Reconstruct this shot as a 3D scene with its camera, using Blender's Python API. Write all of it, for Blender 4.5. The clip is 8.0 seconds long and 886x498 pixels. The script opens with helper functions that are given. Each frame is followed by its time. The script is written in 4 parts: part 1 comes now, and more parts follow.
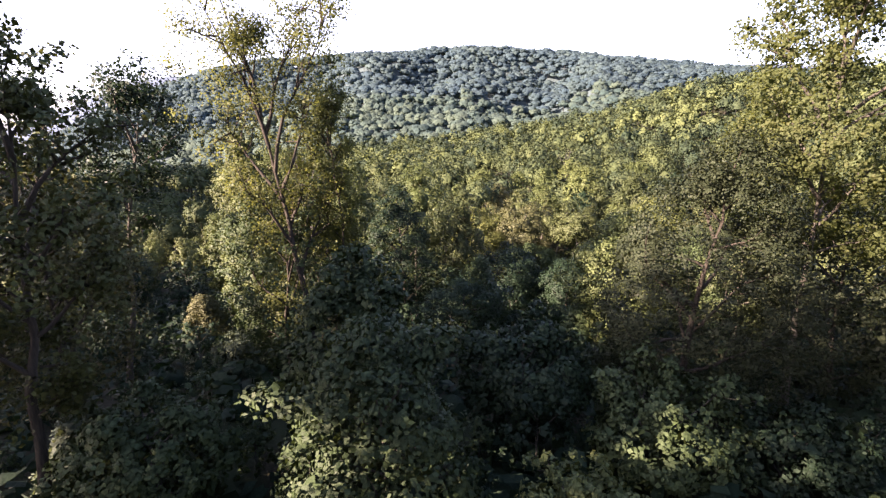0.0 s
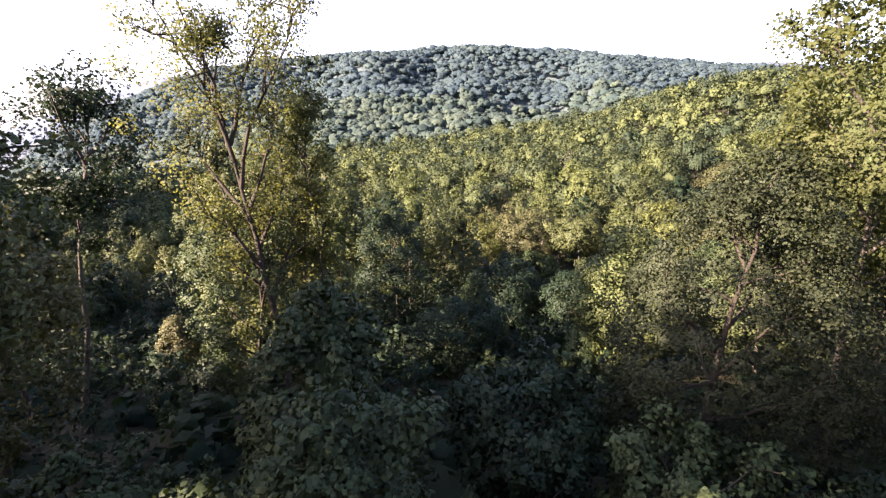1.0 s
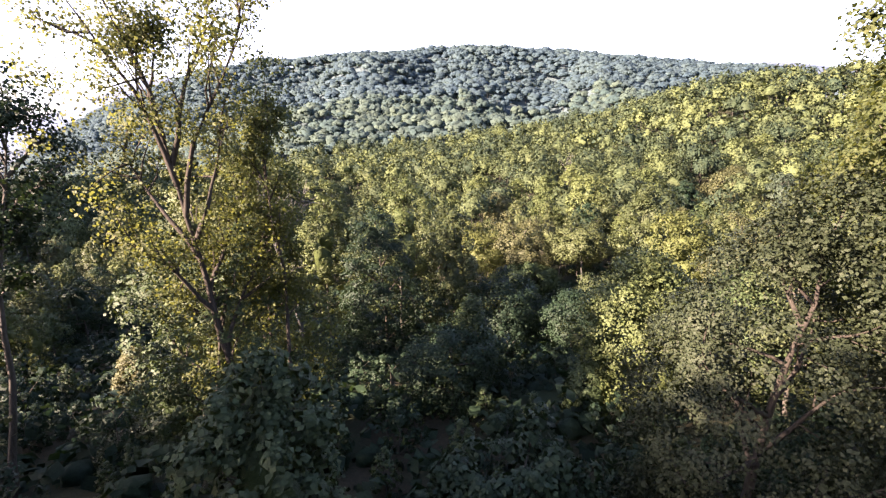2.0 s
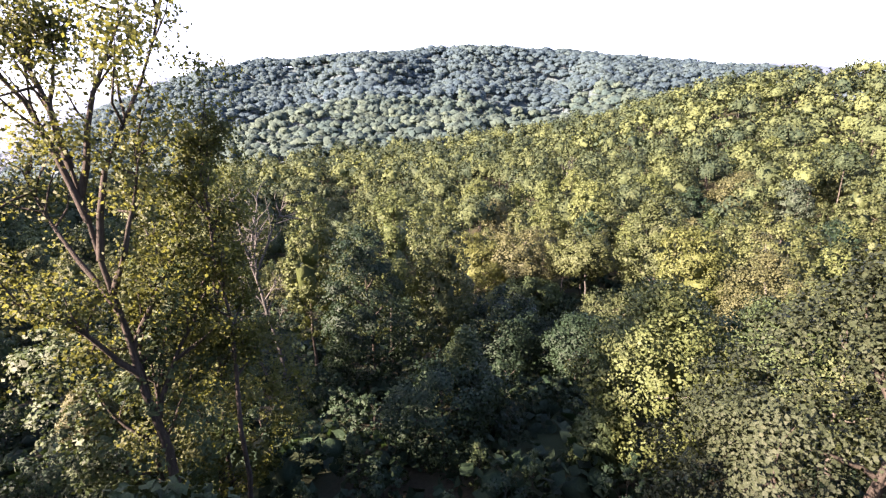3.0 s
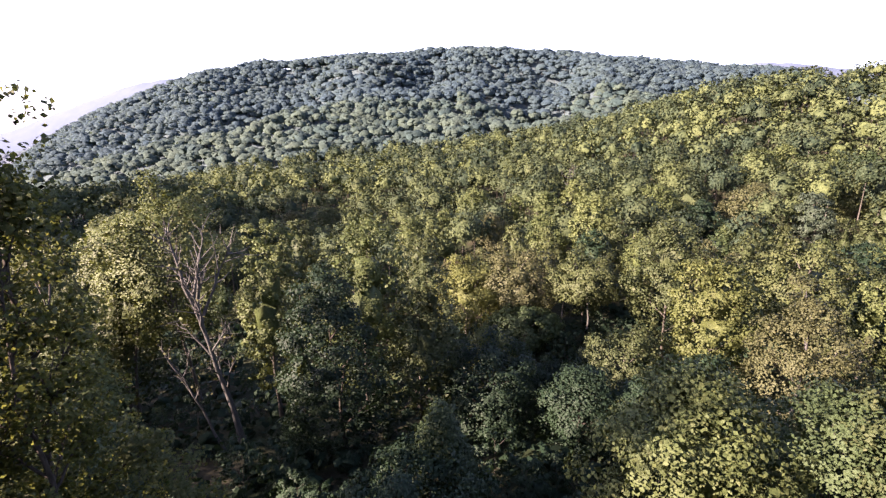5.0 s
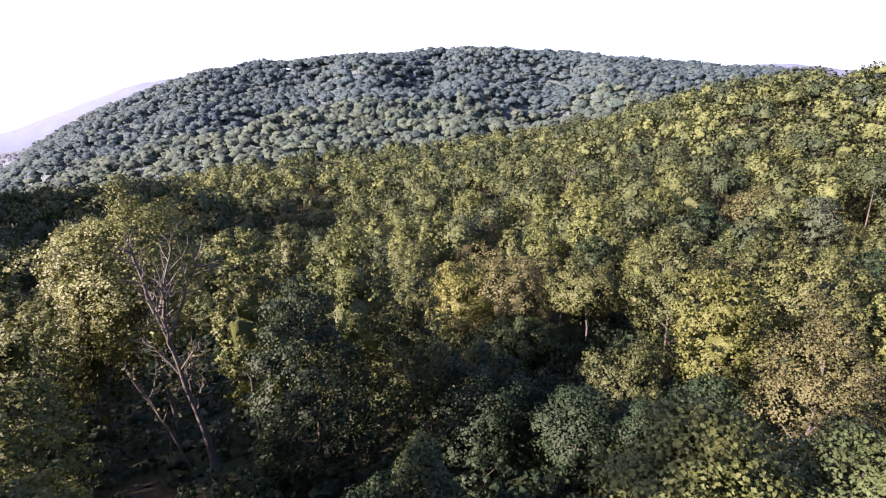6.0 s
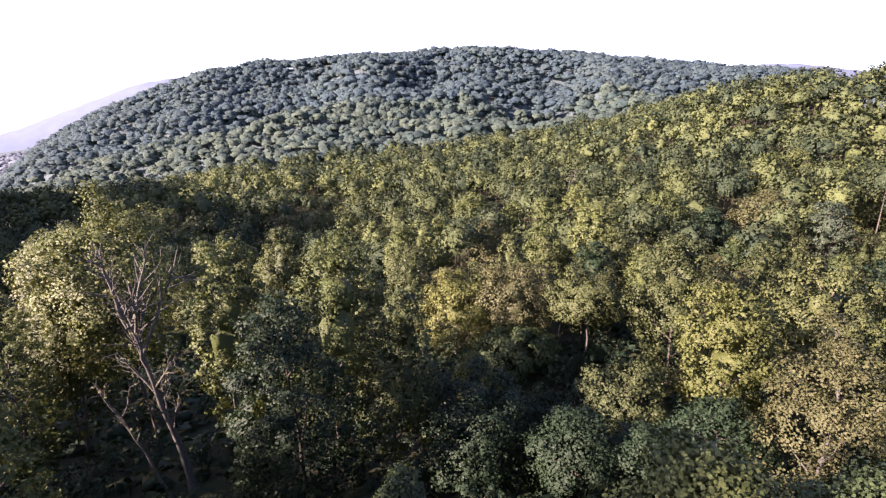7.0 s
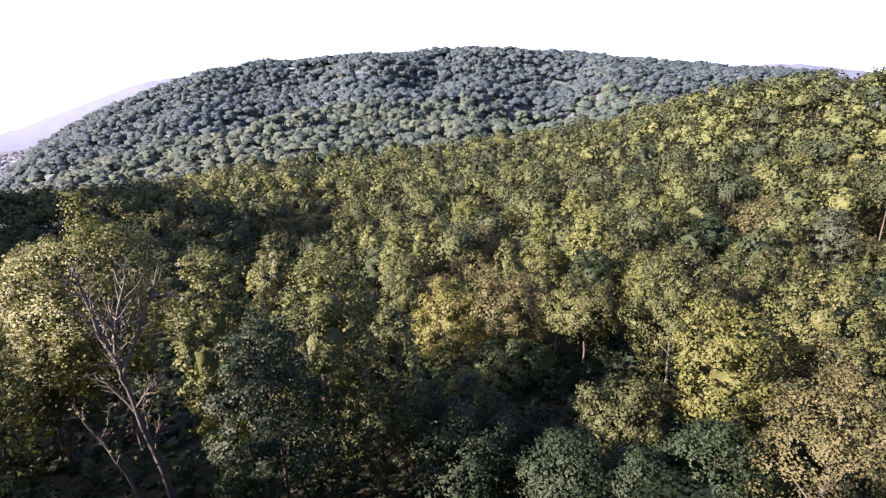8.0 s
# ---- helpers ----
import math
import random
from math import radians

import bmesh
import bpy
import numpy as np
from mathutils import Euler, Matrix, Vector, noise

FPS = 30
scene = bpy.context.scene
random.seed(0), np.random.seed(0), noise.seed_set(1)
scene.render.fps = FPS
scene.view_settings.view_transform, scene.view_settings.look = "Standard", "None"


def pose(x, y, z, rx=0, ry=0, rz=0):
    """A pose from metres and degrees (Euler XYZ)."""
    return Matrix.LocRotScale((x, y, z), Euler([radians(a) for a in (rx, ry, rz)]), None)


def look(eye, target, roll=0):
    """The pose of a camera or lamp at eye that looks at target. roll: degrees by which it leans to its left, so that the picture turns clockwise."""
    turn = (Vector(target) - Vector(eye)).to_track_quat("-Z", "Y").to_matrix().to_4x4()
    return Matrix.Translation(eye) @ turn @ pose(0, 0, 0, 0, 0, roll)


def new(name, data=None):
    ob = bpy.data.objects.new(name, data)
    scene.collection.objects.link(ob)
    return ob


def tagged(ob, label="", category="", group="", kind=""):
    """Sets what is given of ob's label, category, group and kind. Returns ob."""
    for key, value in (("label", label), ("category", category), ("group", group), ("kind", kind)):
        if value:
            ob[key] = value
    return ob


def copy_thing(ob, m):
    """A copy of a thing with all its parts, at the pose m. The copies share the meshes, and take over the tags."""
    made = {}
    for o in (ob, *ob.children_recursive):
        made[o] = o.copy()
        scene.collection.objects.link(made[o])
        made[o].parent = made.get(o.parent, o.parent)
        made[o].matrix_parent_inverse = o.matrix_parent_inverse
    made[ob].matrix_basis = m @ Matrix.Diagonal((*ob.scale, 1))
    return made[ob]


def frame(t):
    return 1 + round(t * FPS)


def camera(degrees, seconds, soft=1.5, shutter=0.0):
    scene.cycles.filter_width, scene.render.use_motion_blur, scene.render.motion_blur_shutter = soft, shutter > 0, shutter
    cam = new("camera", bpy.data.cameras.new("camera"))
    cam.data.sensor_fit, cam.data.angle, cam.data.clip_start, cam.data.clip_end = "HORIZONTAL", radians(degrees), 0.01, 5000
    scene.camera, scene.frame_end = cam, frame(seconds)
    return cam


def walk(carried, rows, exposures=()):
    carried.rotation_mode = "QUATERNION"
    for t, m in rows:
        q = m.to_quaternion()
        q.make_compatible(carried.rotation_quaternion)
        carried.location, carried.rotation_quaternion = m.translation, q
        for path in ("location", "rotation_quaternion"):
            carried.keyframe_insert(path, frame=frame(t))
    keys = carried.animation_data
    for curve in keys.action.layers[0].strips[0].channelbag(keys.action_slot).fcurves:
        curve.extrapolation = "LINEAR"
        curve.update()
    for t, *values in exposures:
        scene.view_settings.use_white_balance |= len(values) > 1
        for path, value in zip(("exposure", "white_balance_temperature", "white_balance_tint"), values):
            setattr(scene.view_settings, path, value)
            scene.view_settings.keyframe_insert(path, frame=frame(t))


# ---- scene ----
cam = camera(89.2, 8.0, soft=1.3)
METRES, EYE, TILT, LEAN, TURN = 36.0, 18.0, -14.0, 0.0, 0.0
ROWS = [
    (0.0, 0.0, 0.0, 0.0, 0.0, 0.0, -0.0),
    (0.5, 0.0109, 0.056, 0.0251, 0.03, -0.05, 0.08),
    (1.0, 0.0228, 0.1182, 0.0536, 0.02, -0.1, 0.2),
    (1.5, 0.036, 0.1873, 0.086, -0.03, -0.09, 0.26),
    (3.0, 0.077, 0.4146, 0.1876, -0.01, -0.07, 0.23),
    (3.5, 0.0921, 0.4821, 0.2255, 0.04, -0.09, 0.23),
    (4.0, 0.1087, 0.5422, 0.2593, 0.07, -0.03, 0.26),
    (4.5, 0.1259, 0.5983, 0.2867, 0.08, 0.03, 0.3),
    (6.0, 0.185, 0.7488, 0.3419, 0.2, 0.08, 0.17),
    (6.5, 0.203, 0.7869, 0.3561, 0.25, 0.07, 0.11),
    (7.0, 0.2212, 0.8202, 0.3745, 0.62, 0.05, -0.08),
    (7.5, 0.2373, 0.8425, 0.3979, 0.67, 0.0, -0.15),
    (8.0, 0.2516, 0.8571, 0.4199, 0.78, 0.0, -0.23),
]
walk(cam, [(t, pose(0, 0, EYE, TILT, LEAN, TURN) @ pose(METRES * x, METRES * y, METRES * z, 90 + pitch, roll, yaw)) for t, x, y, z, yaw, pitch, roll in ROWS],
     exposures=[(0.0, 2.78, 6150, 35), (1.5, 2.98, 6200, 34), (3.2, 3.05, 6030, 36), (4.5, 2.72, 6000, 38), (6.0, 2.44, 5930, 43), (8.0, 2.44, 5930, 44)])


# ---- world, sun, exposure ----
SUN_TO = Vector((-0.85, -0.36, 0.41)).normalized()
world = bpy.data.worlds.new("sky")
scene.world = world
world.use_nodes = True
wn = world.node_tree.nodes
sky = wn.new("ShaderNodeTexSky")
sky.sky_type, sky.sun_disc = "NISHITA", False
sky.sun_elevation = math.asin(SUN_TO.z)
sky.sun_rotation = math.atan2(SUN_TO.x, SUN_TO.y)
sky.air_density, sky.dust_density, sky.ozone_density = 1.0, 2.5, 1.0
wn["Background"].inputs["Strength"].default_value = 0.06
# pale haze that whitens the sky towards the horizon, all the way round
way = wn.new("ShaderNodeTexCoord")
split = wn.new("ShaderNodeSeparateXYZ")
world.node_tree.links.new(way.outputs["Generated"], split.inputs[0])
rise = wn.new("ShaderNodeMapRange")
rise.interpolation_type = "SMOOTHSTEP"
for key, value in (("From Min", 0.2), ("From Max", 0.5), ("To Min", 1.0), ("To Max", 0.0)):
    rise.inputs[key].default_value = value
world.node_tree.links.new(split.outputs["Z"], rise.inputs["Value"])
haze = wn.new("ShaderNodeMix")
haze.data_type, haze.blend_type = "RGBA", "ADD"
haze.inputs["B"].default_value = (3.0, 3.0, 3.0, 1)
world.node_tree.links.new(rise.outputs[0], haze.inputs["Factor"])
world.node_tree.links.new(sky.outputs["Color"], haze.inputs["A"])
world.node_tree.links.new(haze.outputs["Result"], wn["Background"].inputs["Color"])
sun = new("sun", bpy.data.lights.new("sun", "SUN"))
sun.data.energy, sun.data.angle, sun.data.color = 5.2, radians(0.6), (1.0, 0.815, 0.56)
sun.matrix_world = look(SUN_TO * 300, (0, 0, 0))


# ---- materials ----
def material(name, roughness=0.8, specular=0.3):
    m = bpy.data.materials.new(name)
    m.use_nodes = True
    bsdf = m.node_tree.nodes["Principled BSDF"]
    bsdf.inputs["Roughness"].default_value = roughness
    bsdf.inputs["Specular IOR Level"].default_value = specular
    return m, m.node_tree.nodes, m.node_tree.links, bsdf


def mix_node(nodes, links, kind, factor, a, b):
    n = nodes.new("ShaderNodeMix")
    n.data_type, n.blend_type = "RGBA", kind
    for socket, value in ((n.inputs["Factor"], factor), (n.inputs["A"], a), (n.inputs["B"], b)):
        if isinstance(value, bpy.types.NodeSocket):
            links.new(value, socket)
        else:
            socket.default_value = value if isinstance(value, float) else (*value, 1)
    return n.outputs["Result"]


def noise_node(nodes, links, vector, scale, detail=3.0, rough=0.55):
    n = nodes.new("ShaderNodeTexNoise")
    n.inputs["Scale"].default_value, n.inputs["Detail"].default_value, n.inputs["Roughness"].default_value = scale, detail, rough
    links.new(vector, n.inputs["Vector"])
    return n.outputs["Fac"]


def spread(nodes, links, value, low, high):
    n = nodes.new("ShaderNodeMapRange")
    n.inputs["From Min"].default_value, n.inputs["From Max"].default_value = low, high
    links.new(value, n.inputs["Value"])
    return n.outputs["Result"]


def leaf_material(name, deep, fresh, sere, through_light=0.18, per_tree="object", gloss=0.55, grain=6.5, rough=0.45, speck=0.3):
    """Foliage: deep and fresh greens mixed leaf by leaf and tree by tree, with some sere leaves."""
    m, nodes, links, bsdf = material(name, gloss, 0.22)
    geo = nodes.new("ShaderNodeNewGeometry")
    if per_tree == "object":
        tree = nodes.new("ShaderNodeObjectInfo").outputs["Random"]
    else:
        n = nodes.new("ShaderNodeAttribute")
        n.attribute_name = "tint"
        tree = n.outputs["Fac"]
    patch = spread(nodes, links, noise_node(nodes, links, geo.outputs["Position"], 0.35), 0.3, 0.7)
    base = mix_node(nodes, links, "MIX", tree, deep, fresh)
    base = mix_node(nodes, links, "MIX", spread(nodes, links, geo.outputs["Random Per Island"], 0.4, 2.6), base, fresh)
    few = nodes.new("ShaderNodeMath")
    few.operation = "MULTIPLY"
    links.new(spread(nodes, links, geo.outputs["Random Per Island"], 0.65, 1.1), few.inputs[0])
    links.new(patch, few.inputs[1])
    some = nodes.new("ShaderNodeMath")
    some.operation = "MULTIPLY"
    some.inputs[1].default_value = speck
    links.new(few.outputs[0], some.inputs[0])
    base = mix_node(nodes, links, "MIX", some.outputs[0], base, sere)
    leafage = noise_node(nodes, links, geo.outputs["Position"], grain, 4.0, 0.7)
    # noise darkens the colour in spots, imitating shaded gaps between leaves
    base = mix_node(nodes, links, "MULTIPLY", spread(nodes, links, leafage, 0.6, 0.4), base, (0.66, 0.69, 0.66))
    bump = nodes.new("ShaderNodeBump")
    bump.inputs["Strength"].default_value, bump.inputs["Distance"].default_value = rough, 0.9 / grain
    links.new(leafage, bump.inputs["Height"])
    links.new(bump.outputs[0], bsdf.inputs["Normal"])
    links.new(base, bsdf.inputs["Base Color"])
    glow = nodes.new("ShaderNodeBsdfTranslucent")
    links.new(mix_node(nodes, links, "MULTIPLY", 1.0, base, (1.3, 1.2, 0.65)), glow.inputs["Color"])
    both = nodes.new("ShaderNodeMixShader")
    both.inputs[0].default_value = through_light
    links.new(bsdf.outputs[0], both.inputs[1])
    links.new(glow.outputs[0], both.inputs[2])
    links.new(both.outputs[0], nodes["Material Output"].inputs["Surface"])
    return m


def bark_material(name, dark, pale):
    m, nodes, links, bsdf = material(name, 0.9, 0.2)
    co = nodes.new("ShaderNodeTexCoord")
    squeeze = nodes.new("ShaderNodeMapping")
    squeeze.inputs["Scale"].default_value = (5, 5, 0.9)
    links.new(co.outputs["Object"], squeeze.inputs["Vector"])
    ridges = noise_node(nodes, links, squeeze.outputs[0], 2.2, 6.0, 0.7)
    blotch = spread(nodes, links, noise_node(nodes, links, co.outputs["Object"], 0.6), 0.35, 0.65)
    base = mix_node(nodes, links, "MIX", spread(nodes, links, ridges, 0.3, 0.7), dark, pale)
    base = mix_node(nodes, links, "MULTIPLY", blotch, base, (0.75, 0.78, 0.7))
    links.new(base, bsdf.inputs["Base Color"])
    bump = nodes.new("ShaderNodeBump")
    bump.inputs["Strength"].default_value, bump.inputs["Distance"].default_value = 0.8, 0.05
    links.new(ridges, bump.inputs["Height"])
    links.new(bump.outputs[0], bsdf.inputs["Normal"])
    return m


def ground_material():
    m, nodes, links, bsdf = material("leaf_litter", 0.95, 0.15)
    geo = nodes.new("ShaderNodeNewGeometry")
    fine = noise_node(nodes, links, geo.outputs["Position"], 3.0, 8.0, 0.7)
    broad = spread(nodes, links, noise_node(nodes, links, geo.outputs["Position"], 0.12), 0.4, 0.6)
    base = mix_node(nodes, links, "MIX", spread(nodes, links, fine, 0.3, 0.7), (0.020, 0.019, 0.011), (0.052, 0.046, 0.026))
    base = mix_node(nodes, links, "MIX", broad, base, (0.025, 0.036, 0.015))
    # towards the hill the colour turns blue-green, imitating haze over the ground
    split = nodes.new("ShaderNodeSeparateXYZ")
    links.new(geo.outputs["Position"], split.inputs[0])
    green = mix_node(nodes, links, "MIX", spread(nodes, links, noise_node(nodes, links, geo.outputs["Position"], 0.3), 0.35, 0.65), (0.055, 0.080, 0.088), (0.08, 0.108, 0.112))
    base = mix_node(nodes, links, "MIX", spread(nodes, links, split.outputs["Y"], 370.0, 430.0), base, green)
    links.new(base, bsdf.inputs["Base Color"])
    bump = nodes.new("ShaderNodeBump")
    bump.inputs["Strength"].default_value, bump.inputs["Distance"].default_value = 0.7, 0.15
    links.new(fine, bump.inputs["Height"])
    links.new(bump.outputs[0], bsdf.inputs["Normal"])
    return m


def distance_material(name, colour, paler):
    m, nodes, links, bsdf = material(name, 1.0, 0.0)
    geo = nodes.new("ShaderNodeNewGeometry")
    woods = spread(nodes, links, noise_node(nodes, links, geo.outputs["Position"], 0.012, 6.0, 0.65), 0.35, 0.65)
    base = mix_node(nodes, links, "MIX", woods, colour, paler)
    links.new(base, bsdf.inputs["Base Color"])
    return m


LEAF_OLIVE = leaf_material("olive_foliage", (0.055, 0.073, 0.028), (0.096, 0.114, 0.041), (0.17, 0.14, 0.063))
LEAF_GREEN = leaf_material("green_foliage", (0.043, 0.066, 0.026), (0.074, 0.106, 0.041), (0.115, 0.135, 0.06))
LEAF_YELLOW = leaf_material("yellow_green_foliage", (0.079, 0.104, 0.034), (0.118, 0.144, 0.048), (0.21, 0.172, 0.07))
LEAF_THIN = leaf_material("thin_sunlit_foliage", (0.085, 0.105, 0.036), (0.130, 0.148, 0.052), (0.22, 0.18, 0.075), 0.5)
LEAF_GOLD = leaf_material("golden_foliage", (0.112, 0.132, 0.040), (0.152, 0.168, 0.053), (0.23, 0.19, 0.075), 0.3)
# dark green leaves, lowered further to put the hollow's shade into colour
LEAF_DARK = leaf_material("dark_and_shaded_foliage", (0.017, 0.034, 0.017), (0.031, 0.057, 0.027), (0.07, 0.085, 0.043))
# grey-olive leaves, with shade on the near oak put into the colour
LEAF_GREY = leaf_material("grey_olive_foliage", (0.029, 0.038, 0.018), (0.047, 0.060, 0.028), (0.10, 0.085, 0.048))
LEAF_PALE = leaf_material("pale_grey_green_foliage", (0.054, 0.077, 0.048), (0.091, 0.117, 0.075), (0.125, 0.132, 0.088), 0.25)
LEAF_BROWN = leaf_material("browning_foliage", (0.080, 0.088, 0.037), (0.117, 0.117, 0.049), (0.165, 0.13, 0.068))
LEAF_SLOPE = leaf_material("slope_foliage", (0.030, 0.049, 0.026), (0.103, 0.127, 0.044), (0.16, 0.136, 0.06), 0.16, "tint", 0.75, 3.2, 0.45, 0.25)
# undergrowth green lowered in colour, to deepen the shade on the floor
LEAF_LOW = leaf_material("shade_darkened_undergrowth", (0.013, 0.030, 0.015), (0.027, 0.052, 0.024), (0.06, 0.064, 0.036), 0.25, "tint", 0.7)
# distance haze is put into these two colours: bluer, with softened contrast
LEAF_FAR_HAZED = leaf_material("haze_tinted_far_foliage", (0.061, 0.101, 0.128), (0.083, 0.125, 0.131), (0.105, 0.123, 0.115), 0.4, "tint", 0.9, 0.55, 0.5, 0.2)
LEAF_FOOT_HAZED = leaf_material("haze_tinted_foot_foliage", (0.050, 0.082, 0.077), (0.082, 0.115, 0.087), (0.11, 0.112, 0.078), 0.25, "tint", 0.9, 0.7, 0.5, 0.2)
BARK = bark_material("grey_brown_bark", (0.040, 0.034, 0.028), (0.125, 0.113, 0.096))
BARK_DARK = bark_material("dark_brown_bark", (0.022, 0.019, 0.016), (0.075, 0.062, 0.050))
# bleached grey, set darker to put the dead trees' shade into the bark
BARK_PALE = bark_material("bleached_grey_bark", (0.048, 0.046, 0.043), (0.14, 0.135, 0.127))
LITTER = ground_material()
# haze is put into the base colours of the far plain and ridges
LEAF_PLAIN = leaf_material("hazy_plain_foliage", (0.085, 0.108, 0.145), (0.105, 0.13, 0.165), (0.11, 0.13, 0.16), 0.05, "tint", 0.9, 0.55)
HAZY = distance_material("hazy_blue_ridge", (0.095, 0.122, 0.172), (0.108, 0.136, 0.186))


# ---- terrain ----
def smooth(v, a, b):
    u = np.clip((np.asarray(v, float) - a) / (b - a), 0, 1)
    return u * u * (3 - 2 * u)


def waves(x, y, size, seed):
    """Gentle uneven relief, about -1 to 1, from a few crossing waves."""
    rng = np.random.default_rng(seed)
    total = np.zeros(np.broadcast(x, y).shape)
    for _ in range(7):
        a, p, k = rng.uniform(0, 6.28), rng.uniform(0, 6.28), rng.uniform(0.6, 1.6) / size
        total = total + np.sin((x * np.cos(a) + y * np.sin(a)) * k * 6.28 + p)
    return total / 3.5


def height(x, y):
    """The lie of the land: a valley ahead, a wooded spur to the right, a long hill across the end."""
    x, y = np.asarray(x, float), np.asarray(y, float)
    valley = -16.5 * smooth(y, -5, 105)
    s = 0.8 * x + 0.5 * y
    spur = 28 * np.log1p(np.exp(np.clip((s - 200) / 60, -30, 30)))
    spur = 58 * np.tanh(spur / 58 + 0.25 * (spur / 58) ** 3)
    spur = spur * smooth(y, -120, 140) * (1 - 0.42 * smooth(y, 270, 400)) * (1 - 0.6 * smooth(y, 400, 560))
    spur = spur + 10.5 * np.exp(-0.5 * (((x - 170) / 46) ** 2 + ((y - 300) / 65) ** 2))
    bearing = 900 * x / np.maximum(y - 30, 260)
    along = -40 + 210 * smooth(bearing, -890, -300) ** 0.5 - 36 * smooth(bearing, 120, 640) - 35 * smooth(bearing, 600, 1500) + 10 * np.exp(-(((bearing - 30) / 200) ** 2)) + 20 * np.exp(-(((bearing + 330) / 170) ** 2)) + 12 * np.exp(-(((bearing + 600) / 110) ** 2))
    along = along + np.interp(bearing, (-1000, -811, -721, -635, -584, -453, -383, -299, -198, -106, -16, 54, 105, 156, 290, 431), (12, 38, 34, 22, 16, 13, 5, 6, 3, -3, -5, 0, -5, -6, 3, 2))
    hill = (along - 10) * smooth(y + 0.10 * np.abs(x), 330, 950) ** 0.85 * (1 - 0.5 * smooth(y, 980, 1500))
    # ribs run down the hill: long faces towards the west, short steep ones towards the east
    folds = 0
    for x0, lean, deep, wide, y0, y1 in ((-205, -0.22, 38, 165, 500, 850), (-15, 0.05, 20, 95, 560, 850), (150, 0.16, 24, 130, 430, 800), (60, -0.3, 14, 90, 380, 640), (-400, -0.3, 14, 120, 480, 800)):
        q = x - x0 - lean * (y - 700)
        folds = folds + deep * np.where(q < 0, smooth(q, -wide, 0), 1 - smooth(q, 0, 0.55 * wide)) * smooth(y, y0, y0 + 120) * (1 - smooth(y, y1 - 90, y1))
    fall = 32 * smooth(-x, 20, 330) * smooth(y, 190, 400) + 13 * np.exp(-(((y - 175) / 45) ** 2)) * smooth(-x, -50, 40)
    # unseen rise west of the view, added to cast shade on the trough
    shade_bank = 80 * smooth(-x - 1.02 * np.maximum(y, 0), 12, 75) * smooth(y, 78, 132) * (1 - smooth(y, 214, 288))
    relief = 8 * waves(x, y, 230, 5) * smooth(y, 400, 560) * (1 - 0.85 * smooth(y, 680, 880)) + 3 * waves(x, y, 120, 8) * smooth(y, 130, 420) + 0.5 * waves(x, y, 25, 3)
    return valley + spur + hill - folds - fall + shade_bank + relief


def raw_mesh(name, verts, faces, smooth_shading=False, normals=None):
    """A mesh from a vertex array and arrays of faces, each with one number of corners; normals: soft shading directions, one for each vertex."""
    mesh = bpy.data.meshes.new(name)
    faces = [f for f in faces if len(f)]
    corners = np.concatenate([f.ravel() for f in faces]).astype(np.int32)
    sizes = np.concatenate([np.full(len(f), f.shape[1]) for f in faces])
    mesh.vertices.add(len(verts))
    mesh.vertices.foreach_set("co", np.ascontiguousarray(verts, np.float32).ravel())
    mesh.loops.add(len(corners))
    mesh.loops.foreach_set("vertex_index", corners)
    mesh.polygons.add(len(sizes))
    mesh.polygons.foreach_set("loop_start", np.concatenate([[0], np.cumsum(sizes)[:-1]]).astype(np.int32))
    mesh.polygons.foreach_set("use_smooth", np.broadcast_to(smooth_shading, len(sizes)).copy())
    if normals is not None:
        mesh.attributes.new("custom_normal", "FLOAT_VECTOR", "POINT").data.foreach_set("vector", np.ascontiguousarray(normals, np.float32).ravel())
    mesh.update(calc_edges=True)
    return mesh


def sheet(name, xs, ys, zs, mat):
    n, m = len(xs), len(ys)
    verts = np.stack([np.repeat(xs, m), np.tile(ys, n), zs.ravel()], 1)
    i = (np.arange(n - 1)[:, None] * m + np.arange(m - 1)).ravel()
    mesh = raw_mesh(name, verts, [np.stack([i, i + m, i + m + 1, i + 1], 1)], True)
    mesh.materials.append(mat)
    return new(name, mesh)


u = np.linspace(-1, 1, 171)
xs = 4200 * (0.06 * u + 0.94 * u ** 3)
u = np.linspace(0, 1, 190)
ys = -500 + 5200 * (0.22 * u + 0.78 * u ** 2.6)
gx, gy = np.meshgrid(xs, ys, indexing="ij")
tagged(sheet("ground", xs, ys, height(gx, gy), LITTER), "brown leaf litter and low green cover, haze-tinted blue-green on the hill", "ground", kind="structure")


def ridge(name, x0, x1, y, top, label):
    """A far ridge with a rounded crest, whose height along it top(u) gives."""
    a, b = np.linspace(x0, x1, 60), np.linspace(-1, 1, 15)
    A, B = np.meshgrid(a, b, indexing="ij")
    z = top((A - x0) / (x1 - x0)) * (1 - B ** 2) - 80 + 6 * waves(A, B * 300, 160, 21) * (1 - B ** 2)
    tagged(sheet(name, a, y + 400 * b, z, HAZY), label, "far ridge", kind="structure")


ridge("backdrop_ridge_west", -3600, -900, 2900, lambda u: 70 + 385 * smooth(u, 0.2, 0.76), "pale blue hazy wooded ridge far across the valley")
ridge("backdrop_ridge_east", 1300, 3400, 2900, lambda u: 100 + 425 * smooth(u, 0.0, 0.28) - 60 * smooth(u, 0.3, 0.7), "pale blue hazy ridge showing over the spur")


# ---- trees ----
def unit(v):
    return v / np.maximum(np.linalg.norm(v, axis=-1, keepdims=True), 1e-9)


